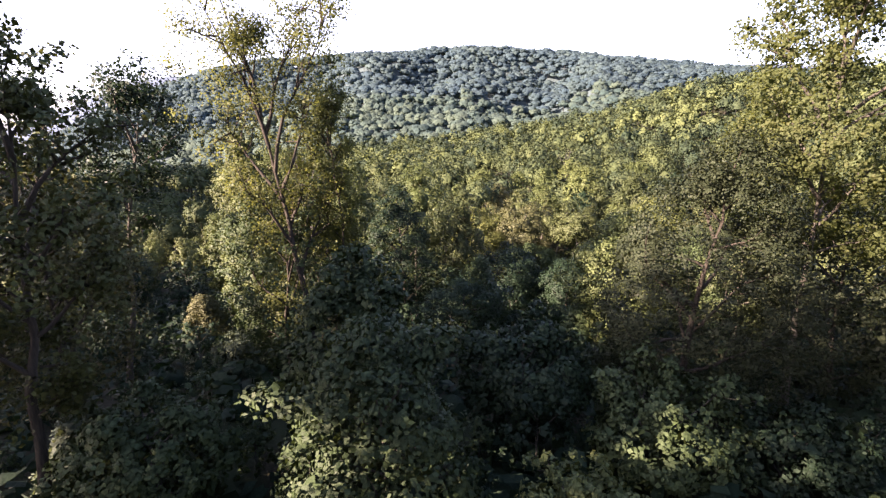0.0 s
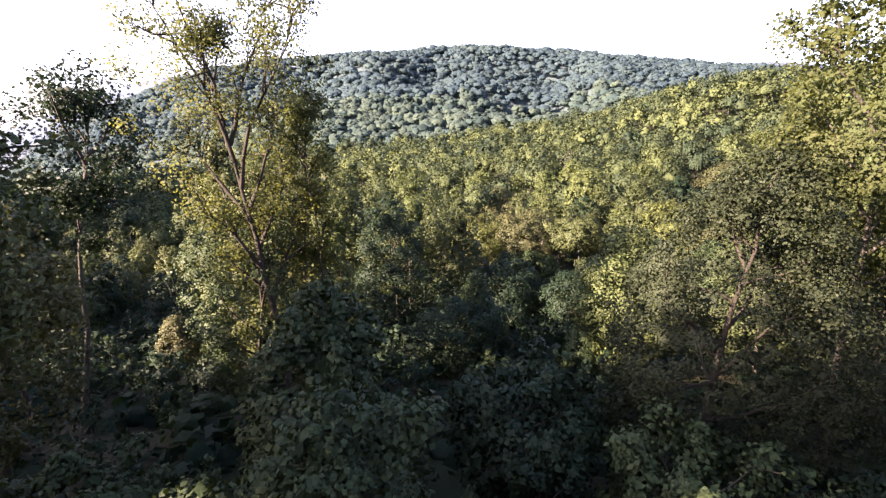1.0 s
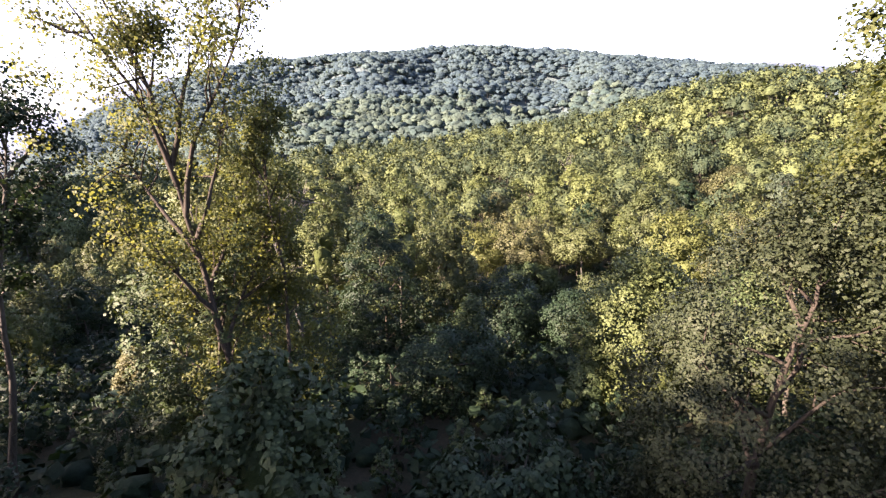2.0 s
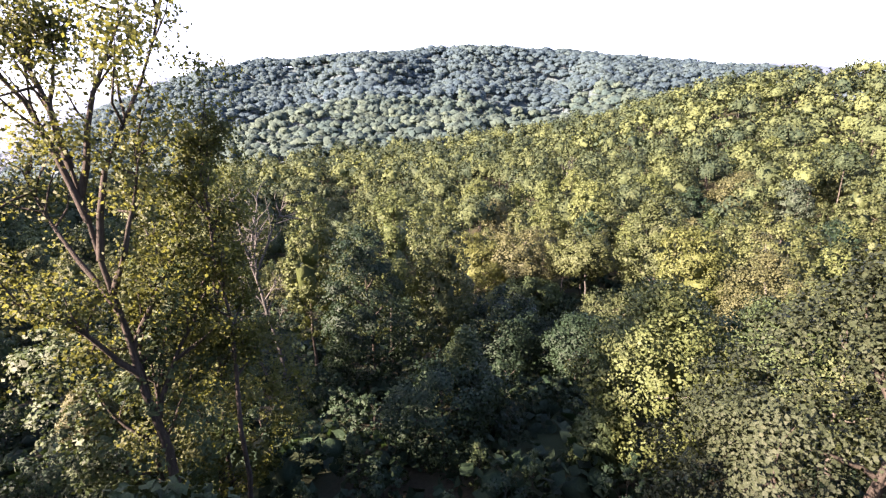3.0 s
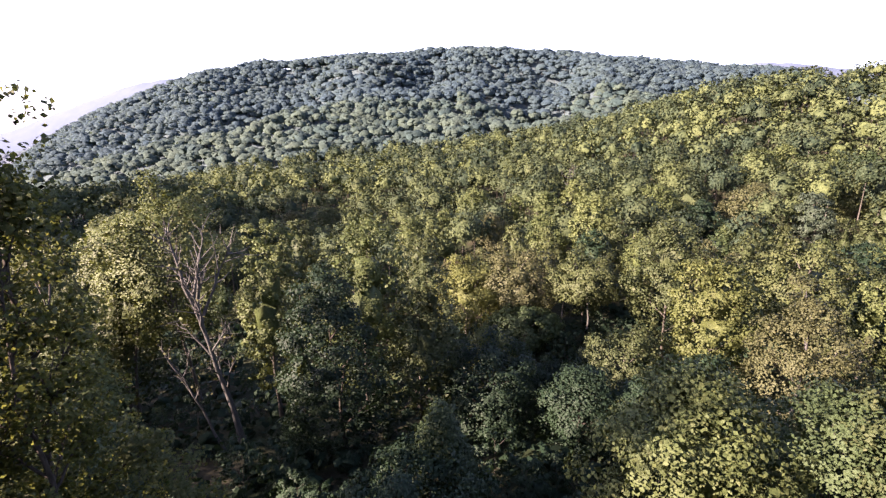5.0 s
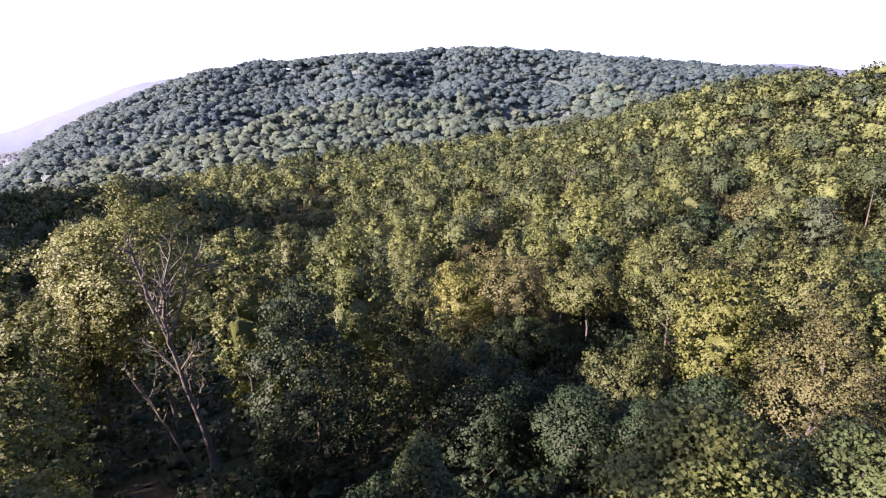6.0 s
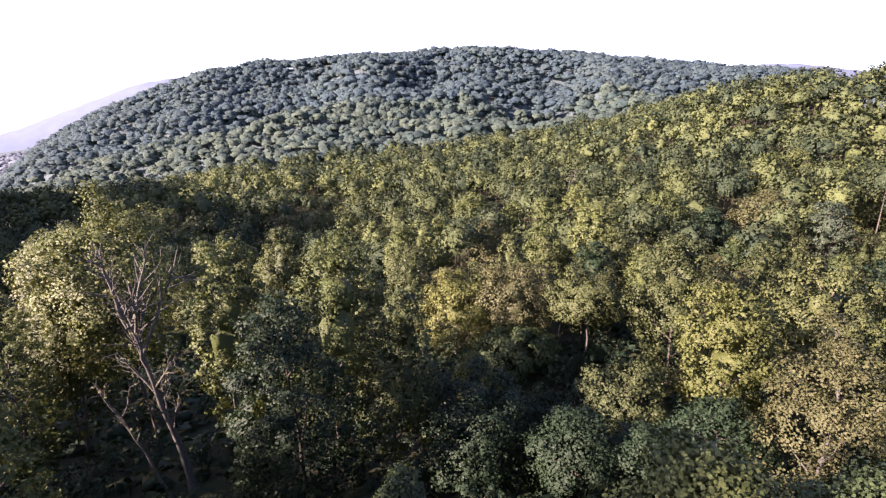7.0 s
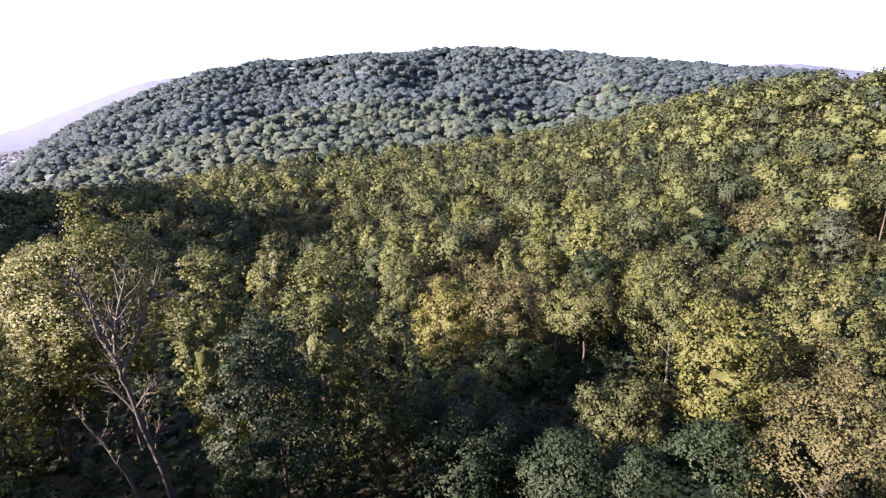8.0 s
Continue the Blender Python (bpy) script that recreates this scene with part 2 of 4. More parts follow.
def sweep(points, radii, sides):
    """A tapered tube along a line of points."""
    p = np.asarray(points, float)
    d = unit(np.gradient(p, axis=0))
    side = unit(np.cross(d, np.where(np.abs(d[:, 2:3]) > 0.9, [[1.0, 0, 0]], [[0, 0, 1.0]])))
    up = np.cross(side, d)
    a = np.arange(sides) * 2 * np.pi / sides
    ring = side[:, None] * np.cos(a)[None, :, None] + up[:, None] * np.sin(a)[None, :, None]
    verts = (p[:, None] + ring * np.asarray(radii)[:, None, None]).reshape(-1, 3)
    i = (np.arange(len(p) - 1)[:, None] * sides + np.arange(sides)).ravel()
    j = (np.arange(len(p) - 1)[:, None] * sides + (np.arange(sides) + 1) % sides).ravel()
    return verts, np.stack([i, j, j + sides, i + sides], 1)


def joined(pieces):
    verts, faces, n = [], [], 0
    for v, f in pieces:
        verts.append(v)
        faces.append(f + n)
        n += len(v)
    return np.concatenate(verts), faces


def bent(rng, start, way, length, steps, lift=0.0, wander=0.12):
    """Points of a branch that starts in a direction, wanders and turns upwards."""
    p, d, out = np.array(start, float), unit(np.array(way, float)), [np.array(start, float)]
    for _ in range(steps):
        d = unit(d + rng.normal(0, wander, 3) + np.array([0, 0, lift]))
        p = p + d * length / steps
        out.append(p.copy())
    return np.array(out)


def leaf_quads(rng, centres, out, size):
    """Folded four-cornered leaves or sprays, one size or one for each, that face roughly along out."""
    n = len(centres)
    normal = unit(out + np.array([0, 0, 0.3]) + rng.normal(0, 0.58, (n, 3)))
    along = unit(np.cross(normal, rng.normal(0, 1, (n, 3))))
    along[:, 2] -= 0.25
    along = unit(along)
    across = np.cross(normal, along)
    length = size * rng.uniform(0.7, 1.35, (n, 1))
    width = length * rng.uniform(0.30, 0.48, (n, 1))
    fold = normal * length * rng.uniform(-0.05, 0.22, (n, 1))
    verts = np.stack([centres - along * length * 0.5, centres + across * width + fold, centres + along * length * 0.5 - fold * 0.4, centres - across * width + fold], 1)
    return verts.reshape(-1, 3), np.arange(4 * n).reshape(-1, 4)[:, ::-1]


def ball_mesh():
    bm = bmesh.new()
    bmesh.ops.create_icosphere(bm, subdivisions=1, radius=1.0)
    v, f = np.array([v.co for v in bm.verts]), np.array([[v.index for v in f.verts] for f in bm.faces])
    bm.free()
    return v, f


BALL, BALL_TRIS = ball_mesh()
BALL_WAYS = unit(BALL[BALL_TRIS].mean(1))


def tuft_hearts(rng, centres, ways, radii):
    """The dense middles of leaf tufts: small uneven lumps, open on the side away from ways."""
    n = len(centres)
    verts = BALL[None] * (1 + rng.normal(0, 0.2, (n, len(BALL), 1))) * np.reshape(radii, (n, 1, 1)) + centres[:, None]
    tris = BALL_TRIS[None] + (np.arange(n) * len(BALL))[:, None, None]
    return verts.reshape(-1, 3), tris[(unit(ways) @ BALL_WAYS.T) > -0.3]


def grow(seed, tall, base, radius, trunk_r, limbs, forms, leaves, leaf_size, lean=(0, 0), rise=0.5, sub=4, fill=0.62, puff=0.17, bare=0.0, sides=5, inner=200, core=0.0):
    """Trunk, limbs and leaves of one tree at the origin. base: where the crown begins; forms(h): the crown's half
    width at h from 0 to 1 up the crown; rise: how steeply limbs climb; fill: share of clumps on the crown's outline."""
    rng = np.random.default_rng(seed)
    steps = 9
    k = np.linspace(0, 1, steps + 1)
    wob = np.cumsum(rng.normal(0, 0.012 * tall, (steps + 1, 2)), 0) * k[:, None] ** 0.5
    axis = np.stack([lean[0] * k ** 1.2 + wob[:, 0], lean[1] * k ** 1.2 + wob[:, 1], -0.6 + (tall * 0.94 + 0.6) * k], 1)
    girth = trunk_r * (1 - 0.93 * k ** 0.9)
    girth[0] *= 1.5
    trunk = sweep(axis, girth, 7)

    def on_axis(z):
        return np.array([np.interp(z, axis[:, 2], axis[:, i]) for i in range(3)])

    parts, tips = [], []
    for i in range(limbs):
        h = (i + rng.uniform(0.1, 0.9)) / limbs
        start = on_axis(base * 0.92 + (tall * 0.93 - base) * h * 0.92)
        a = i * 2.4 + rng.uniform(-0.5, 0.5)
        climb = rise * rng.uniform(0.6, 1.3) + 0.35 * h
        length = max(0.8, radius * forms(min(1, h + 0.08)) * rng.uniform(0.8, 1.1) / math.cos(min(1.2, climb)) * 0.95)
        length = min(length, (tall - start[2]) / max(0.15, math.sin(min(1.3, climb + 0.15))) + 1.0)
        line = bent(rng, start, (math.cos(a) * math.cos(climb), math.sin(a) * math.cos(climb), math.sin(climb)), length, 6, 0.05)
        r0 = min(trunk_r * 0.5, 0.03 + 0.022 * length)
        twigs = [sweep(line, np.linspace(r0, 0.02, 7), sides)]
        tips += [line[4], line[5], line[6]]
        for j in range(sub):
            q = rng.uniform(0.35, 0.98)
            at = np.array([np.interp(q * 6, np.arange(7), line[:, c]) for c in range(3)])
            way = unit(line[6] - line[0]) + rng.normal(0, 0.75, 3)
            twig = bent(rng, at, way, length * rng.uniform(0.22, 0.45), 3, 0.08, 0.2)
            twigs.append(sweep(twig, np.linspace(r0 * 0.4, 0.012, 4), sides - 1))
            tips += [twig[2], twig[3]]
        parts.append(joined(twigs))
    tips = np.array(tips + [axis[-1], axis[-1] + [0, 0, 0.03 * tall]])
    # leaf clumps: at the twigs' ends, and spread evenly over a lobed outline
    extra = int(len(tips) * fill / (1 - fill))
    swell = rng.uniform(0, 6.283, 4)
    spots = np.zeros((0, 3))
    heart = on_axis(base + 0.4 * (tall - base))
    for _ in range(extra):
        h, a = 1 - rng.uniform(0.02, 1.0, 6) ** 1.25, rng.uniform(0, 6.283, 6)
        lobe = 1 + 0.17 * np.sin(2 * a + swell[0] + 4 * h) + 0.13 * np.sin(3 * a + swell[1] - 5 * h) + 0.07 * np.sin(7 * h + swell[2])
        reach = radius * np.array([forms(q) for q in h]) * lobe * rng.uniform(0.74, 0.96, 6)
        tries = np.array([on_axis(base + (tall - base) * q) for q in h]) + np.stack([np.cos(a) * reach, np.sin(a) * reach, np.zeros(6)], 1)
        gap = np.linalg.norm(tries[:, None] - spots[None], axis=2).min(1) if len(spots) else np.zeros(6)
        spots = np.concatenate([spots, tries[np.argmax(gap)][None]])
    clumps = np.concatenate([tips, spots])
    keep = rng.uniform(0, 1, len(clumps)) > bare
    clumps = clumps[keep] if keep.sum() > 3 else clumps
    puffs = radius * puff * rng.uniform(0.65, 1.3, len(clumps))
    share = puffs ** 2 / (puffs ** 2).sum()
    which = rng.choice(len(clumps), leaves, p=share)
    ways = unit(unit(clumps - heart) + [0, 0, 0.25])
    way = unit(rng.normal(0, 0.7, (leaves, 3)) + 0.75 * (core > 0) * ways[which])
    where = clumps[which] + way * (puffs[which] * rng.uniform(0.55, 1.12, leaves) ** (0.8 if core else 1.5))[:, None] * np.array([1.05, 1.05, 0.85])
    crown = [leaf_quads(rng, where, way, leaf_size)]
    facing = [np.repeat(unit(0.65 * way + 0.65 * ways[which] + rng.normal(0, 0.26, way.shape)), 4, 0)]
    if inner:
        # larger sprays inside the crown, which close it to the eye
        h, a = rng.uniform(0.08, 0.9, inner), rng.uniform(0, 6.283, inner)
        mid = np.array([on_axis(base + (tall - base) * q) for q in h])
        reach = radius * np.array([forms(q) for q in h]) * rng.uniform(0.1, 0.5, inner)
        spots = mid + np.stack([np.cos(a) * reach, np.sin(a) * reach, np.zeros(inner)], 1)
        crown.append(leaf_quads(rng, spots, unit(spots - heart), leaf_size * 1.5))
        facing.append(np.repeat(unit(spots - heart), 4, 0))
    if core and leaf_size >= 0.26 and tall > 11:
        # the dense heart of the crown, which lets no light through
        h = np.array([0.42, 0.64])
        mid = np.array([on_axis(base + (tall - base) * q) for q in h])
        wide = radius * np.array([forms(q) for q in h]) * 0.4
        lump = BALL[None] * (1 + rng.normal(0, 0.22, (2, len(BALL), 1))) * np.stack([wide, wide, np.full(2, 0.17 * (tall - base))], 1)[:, None] + mid[:, None]
        crown.append((lump.reshape(-1, 3), (BALL_TRIS[None] + (np.arange(2) * len(BALL))[:, None, None]).reshape(-1, 3)))
        facing.append(unit(np.tile(BALL, (2, 1)) + rng.normal(0, 0.45, (2 * len(BALL), 3))))
    if core:
        # broad sprays close the middle of each clump
        which = np.repeat(np.arange(len(clumps)), 7)
        way = unit(rng.normal(0, 0.8, (len(which), 3)) + 0.7 * ways[which])
        where = clumps[which] + way * (puffs[which] * rng.uniform(0.3, 0.62, len(which)))[:, None]
        crown.append(leaf_quads(rng, where, way, np.minimum(leaf_size * 0.5 + core * puffs[which][:, None] * 1.2, 2 * leaf_size)))
        facing.append(np.repeat(unit(0.6 * way + 0.6 * ways[which]), 4, 0))
    return trunk, parts, joined(crown), np.concatenate(facing)


FORMS = {
    "dome": lambda h: max(0.04, 1 - min(1, h) ** 2.5) ** 0.65 * (0.8 + 0.2 * min(1, h / 0.3)),
    "column": lambda h: 0.92 * max(0.05, 1 - min(1, h) ** 4) ** 0.6 * (0.7 + 0.3 * min(1, h / 0.4)),
    "round": lambda h: math.sqrt(max(0.02, 1 - (2 * min(1, max(0, h)) - 0.9) ** 2 / 1.25)),
    "tall": lambda h: 0.55 + 0.45 * math.sin(min(1, h * 1.15) * 2.8) if h < 0.85 else 0.75 - 2.6 * (h - 0.85),
    "wide": lambda h: 0.35 + 0.75 * math.sin(min(1, h) * 2.6) ** 0.8,
    "cone": lambda h: 1.02 - 0.82 * h,
    "vase": lambda h: 0.45 + 0.6 * h if h < 0.75 else 0.9 - 2.4 * (h - 0.75),
}


def part(name, geometry, mat, parent, label="", smooth_shading=False, normals=None):
    verts, faces = geometry
    mesh = raw_mesh(name, verts, faces if isinstance(faces, list) else [faces], smooth_shading, normals)
    mesh.materials.append(mat)
    ob = new(name, mesh)
    ob.parent = parent
    return tagged(ob, label)


def tree(name, label, x, y, top, form="round", radius=5.0, base=0.35, leaf=LEAF_OLIVE, bark=BARK, leaves=4000, leaf_size=0.4,
         limbs=9, trunk_r=0.25, lean=(0, 0), rise=0.5, sub=4, fill=0.62, puff=0.17, bare=0.0, sides=5, inner=200, core=0.0, seed=1, foot=None, category="tree", group="woodland trees"):
    """One tree whose crown reaches the height top; base is the bare share of its height."""
    z = float(height(x, y)) if foot is None else foot
    tall = 0.95 * (top - z)
    thing = tagged(new(name), label, category, group)
    thing.matrix_world = pose(x, y, z)
    trunk, branches, crown, facing = grow(seed, tall, base * tall, radius, trunk_r, limbs, FORMS[form], leaves, leaf_size, lean, rise, sub, fill, puff, bare, sides, inner, core)
    part("trunk", trunk, bark, thing, smooth_shading=True)
    for b in branches:
        part("limb", b, bark, thing, smooth_shading=True)
    part("crown", crown, leaf, thing, smooth_shading=True, normals=facing)
    TAKEN.append((x + lean[0] * 0.5, y + lean[1] * 0.5, radius))
    return thing


TAKEN = []
# near trees, each in its place
tree("forked_tree", "tall leaning tree with forked dark stems and thin sunlit leaves", -10.8, 36.0, 28.6, "vase", 6.4, 0.34, LEAF_THIN, BARK_DARK, 22000, 0.19,
     limbs=11, trunk_r=0.36, lean=(-4.2, 1.2), rise=1.0, sub=8, fill=0.16, puff=0.17, bare=0.08, inner=0, seed=111)
tree("slender_tree", "slender upright tree with a feathery yellow-green top", -9.3, 38.9, 28.2, "tall", 1.8, 0.42, LEAF_THIN, BARK_DARK, 6000, 0.19,
     limbs=15, trunk_r=0.2, lean=(0, 0), rise=0.7, sub=5, fill=0.3, puff=0.3, bare=0.1, inner=0, seed=12)
tree("slender_tree", "slender tree with bright yellow-green leaves", -12.4, 41.5, 26.0, "tall", 2.1, 0.42, LEAF_THIN, BARK_DARK, 5500, 0.19,
     limbs=13, trunk_r=0.22, lean=(0.4, 0), rise=0.8, sub=5, fill=0.3, puff=0.26, bare=0.15, inner=0, seed=13)
tree("lower_leaf_tree", "bushy olive tree standing below the forked stems", -15.0, 40.5, 12.5, "wide", 5.0, 0.15, LEAF_GREEN, BARK_DARK, 17000, 0.2, limbs=9, puff=0.2, sub=2, core=0.42, fill=0.66, seed=14)
tree("lower_leaf_tree", "bushy sunlit tree with yellowing leaves under taller stems", -12.4, 43.5, 9.0, "wide", 4.2, 0.15, LEAF_THIN, BARK_DARK, 12000, 0.2, limbs=9, puff=0.2, sub=2, core=0.42, fill=0.66, seed=15)
tree("grey_trunk_tree", "tall tree with a straight grey trunk and a dark high crown", -29.0, 37.0, 26.6, "vase", 4.2, 0.52, LEAF_DARK, BARK, 8500, 0.26,
     limbs=12, trunk_r=0.3, lean=(3.4, 2.0), rise=0.8, sub=6, fill=0.2, puff=0.24, bare=0.15, inner=0, seed=16)
tree("grey_trunk_tree", "tall dark-leaved tree with an open crown", -33.5, 37.5, 25.6, "vase", 4.6, 0.36, LEAF_DARK, BARK_DARK, 8000, 0.26,
     limbs=12, trunk_r=0.28, rise=0.8, sub=6, fill=0.25, puff=0.24, bare=0.1, inner=0, seed=17)
tree("dark_oak_tree", "near oak in shade with sunlit leaf edges", -20.4, 19.6, 24.5, "tall", 4.6, 0.25, LEAF_OLIVE, BARK_DARK, 11000, 0.26,
     limbs=13, trunk_r=0.32, rise=0.6, sub=6, fill=0.15, puff=0.16, bare=0.1, inner=0, seed=18)
tree("dark_oak_tree", "browning oak with olive and russet leaves", -26.0, 28.0, 18.0, "round", 4.6, 0.2, LEAF_BROWN, BARK_DARK, 9000, 0.3, limbs=11, trunk_r=0.3, sub=5, puff=0.18, seed=19)
tree("young_tree", "young green tree with broad pale leaves", -2.7, 17.8, 10.9, "dome", 4.3, 0.06, LEAF_GREEN, BARK, 9500, 0.25, limbs=12, trunk_r=0.13, puff=0.2, sub=2, core=0.42, fill=0.66, seed=20)
tree("young_tree", "green young tree with a rounded pointed crown", -5.2, 25.2, 12.5, "dome", 4.2, 0.1, LEAF_GREEN, BARK, 8500, 0.28, limbs=12, trunk_r=0.15, puff=0.2, sub=2, core=0.42, fill=0.66, seed=21)
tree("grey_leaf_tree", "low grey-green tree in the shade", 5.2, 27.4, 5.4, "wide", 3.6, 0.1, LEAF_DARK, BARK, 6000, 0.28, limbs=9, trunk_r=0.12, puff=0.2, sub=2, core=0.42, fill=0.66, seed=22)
tree("grey_leaf_tree", "low grey-green tree beside a taller crown", 12.2, 22.5, 4.2, "wide", 3.6, 0.1, LEAF_GREEN, BARK, 6500, 0.25, limbs=9, trunk_r=0.12, puff=0.2, sub=2, core=0.42, fill=0.66, seed=23)
tree("young_tree", "small sunlit tree with yellow-green leaves", 5.6, 15.2, 4.4, "wide", 2.6, 0.1, LEAF_YELLOW, BARK, 5000, 0.2, limbs=8, trunk_r=0.1, puff=0.2, sub=2, core=0.42, fill=0.66, seed=24)
tree("young_tree", "small tree, leaves coloured dark for deep shade", 19.5, 22.0, 2.5, "wide", 3.2, 0.1, LEAF_DARK, BARK, 5500, 0.24, limbs=9, trunk_r=0.12, puff=0.2, sub=2, core=0.42, fill=0.66, seed=25)
tree("pale_leaf_tree", "small tree with pale bluish leaves", -20.4, 22.4, 2.6, "cone", 3.0, 0.1, LEAF_PALE, BARK, 6000, 0.26, limbs=9, trunk_r=0.12, puff=0.2, sub=2, core=0.42, fill=0.66, seed=26)
tree("young_tree", "small green tree with fan-like sprays", -15.0, 20.0, 4.4, "wide", 3.2, 0.1, LEAF_GREEN, BARK, 6500, 0.24, limbs=9, trunk_r=0.12, puff=0.2, sub=2, core=0.42, fill=0.66, seed=27)
tree("broad_oak_tree", "broad grey-green oak with drooping leaves, partly in shade", 17.6, 29.6, 19.8, "dome", 6.2, 0.08, LEAF_GREY, BARK_DARK, 60000, 0.15, limbs=15, trunk_r=0.35, sub=4, fill=0.6, puff=0.16, inner=200, core=0.4, seed=28)
tree("tall_tulip_tree", "tall sunlit tulip tree with a pale straight trunk", 25.4, 29.6, 30.5, "tall", 5.6, 0.42, LEAF_THIN, BARK, 36000, 0.18, limbs=16, trunk_r=0.3, lean=(-2.0, 0), rise=0.55, sub=5, fill=0.5, puff=0.19, bare=0.05, inner=0, core=0.36, seed=29)
tree("shaded_maple_tree", "dark maple in the shade of a taller tree", 31.6, 33.0, 13.0, "wide", 5.2, 0.12, LEAF_GREY, BARK_DARK, 14000, 0.25, limbs=10, puff=0.2, sub=2, core=0.42, fill=0.66, seed=30)
tree("round_tree", "rounded sunlit yellow-green tree on a forked pale stem", 20.8, 48.8, 9.9, "dome", 4.9, 0.24, LEAF_YELLOW, BARK_PALE, 22000, 0.26, limbs=9, trunk_r=0.2, lean=(0.6, 1), puff=0.28, sub=2, core=0.4, inner=500, seed=41)
tree("round_tree", "dense green tree pressed against a sunlit crown", 29.4, 49.4, 8.6, "round", 4.6, 0.2, LEAF_GREEN, BARK, 14700, 0.23, limbs=8, puff=0.24, sub=1, core=0.45, fill=0.72, seed=42)
tree("pale_ash_tree", "pale olive ash with a tall uneven crown", 31.5, 44.5, 12.0, "tall", 3.8, 0.2, LEAF_OLIVE, BARK, 12600, 0.22, limbs=8, puff=0.24, sub=1, core=0.45, fill=0.72, seed=43)
tree("browning_tree", "dense browning tree with fine leaves and bare twigs", 39.2, 64.7, 9.0, "dome", 4.7, 0.12, LEAF_BROWN, BARK_PALE, 18850, 0.21, trunk_r=0.2, rise=0.8, limbs=8, puff=0.24, sub=1, core=0.45, fill=0.72, seed=44)
tree("golden_tree", "rounded golden-green tree in full sun", 39.6, 78.6, 9.2, "round", 4.6, 0.2, LEAF_GOLD, BARK, 11550, 0.30, limbs=8, puff=0.24, sub=1, core=0.45, fill=0.72, seed=45)
tree("green_oak_tree", "olive-green oak with a layered crown", 41.0, 93.0, 12.4, "tall", 5.0, 0.2, LEAF_OLIVE, BARK, 12300, 0.30, limbs=8, puff=0.24, sub=1, core=0.45, fill=0.72, seed=46)
tree("green_oak_tree", "olive oak with reddish shade below", 59.0, 89.5, 7.8, "wide", 5.4, 0.25, LEAF_OLIVE, BARK, 10100, 0.33, limbs=8, puff=0.24, sub=1, core=0.45, fill=0.72, seed=47)
tree("golden_tree", "bright golden-green tree standing alone above the hollow", 9.5, 107.0, -0.2, "dome", 5.9, 0.24, LEAF_GOLD, BARK, 12300, 0.31, rise=0.7, limbs=8, puff=0.24, sub=1, core=0.45, fill=0.72, seed=48)
tree("dark_maple_tree", "dark blue-green maple in the hollow", 10.6, 74.0, -1.4, "wide", 5.2, 0.1, LEAF_DARK, BARK_DARK, 11550, 0.26, limbs=8, puff=0.24, sub=1, core=0.45, fill=0.72, seed=49)
tree("hollow_tree", "green tree with upright sprays in the hollow", 5.0, 57.0, 3.2, "cone", 3.6, 0.1, LEAF_GREEN, BARK, 11550, 0.23, limbs=8, puff=0.24, sub=1, core=0.45, fill=0.72, seed=50)
tree("dark_maple_tree", "dark maple with a low spreading crown", 2.8, 51.5, 0.6, "wide", 4.4, 0.1, LEAF_DARK, BARK_DARK, 11550, 0.22, limbs=8, puff=0.24, sub=1, core=0.45, fill=0.72, seed=51)
tree("hollow_tree", "small tree with a sunlit tip at the hollow's edge", 15.9, 49.2, -0.8, "cone", 2.6, 0.1, LEAF_GREEN, BARK, 9450, 0.20, limbs=8, trunk_r=0.12, puff=0.24, sub=1, core=0.45, fill=0.72, seed=52)
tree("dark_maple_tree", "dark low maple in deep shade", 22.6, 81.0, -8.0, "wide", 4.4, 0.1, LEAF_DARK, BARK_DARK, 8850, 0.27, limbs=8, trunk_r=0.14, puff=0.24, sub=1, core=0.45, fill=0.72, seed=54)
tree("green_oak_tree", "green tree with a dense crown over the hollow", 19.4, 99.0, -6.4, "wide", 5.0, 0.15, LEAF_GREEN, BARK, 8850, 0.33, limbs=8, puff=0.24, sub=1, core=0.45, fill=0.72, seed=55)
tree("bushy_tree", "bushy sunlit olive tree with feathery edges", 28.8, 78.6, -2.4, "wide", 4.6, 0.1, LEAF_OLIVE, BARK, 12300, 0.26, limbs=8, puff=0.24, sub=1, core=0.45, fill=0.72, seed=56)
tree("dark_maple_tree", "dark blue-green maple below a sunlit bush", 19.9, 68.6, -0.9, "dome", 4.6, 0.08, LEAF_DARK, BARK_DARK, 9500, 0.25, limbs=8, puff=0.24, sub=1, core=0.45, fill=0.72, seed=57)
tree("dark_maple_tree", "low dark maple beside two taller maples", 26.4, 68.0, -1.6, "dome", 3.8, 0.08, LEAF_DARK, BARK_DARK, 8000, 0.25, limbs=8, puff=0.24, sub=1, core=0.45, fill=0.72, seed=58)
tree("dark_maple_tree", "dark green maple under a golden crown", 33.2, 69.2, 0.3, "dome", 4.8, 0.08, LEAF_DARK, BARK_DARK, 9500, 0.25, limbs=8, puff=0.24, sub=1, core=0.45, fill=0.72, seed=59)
tree("dark_hickory_tree", "dense dark green hickory with a tall full crown", -5.8, 69.5, 11.8, "dome", 5.4, 0.1, LEAF_DARK, BARK_DARK, 17400, 0.25, rise=0.6, limbs=8, puff=0.24, sub=1, core=0.45, fill=0.72, seed=58)
tree("olive_tree_tall", "olive-green tree beside a darker crown", 2.4, 73.0, 11.0, "dome", 3.6, 0.2, LEAF_OLIVE, BARK, 10500, 0.27, rise=0.6, limbs=8, puff=0.24, sub=1, core=0.45, fill=0.72, seed=59)
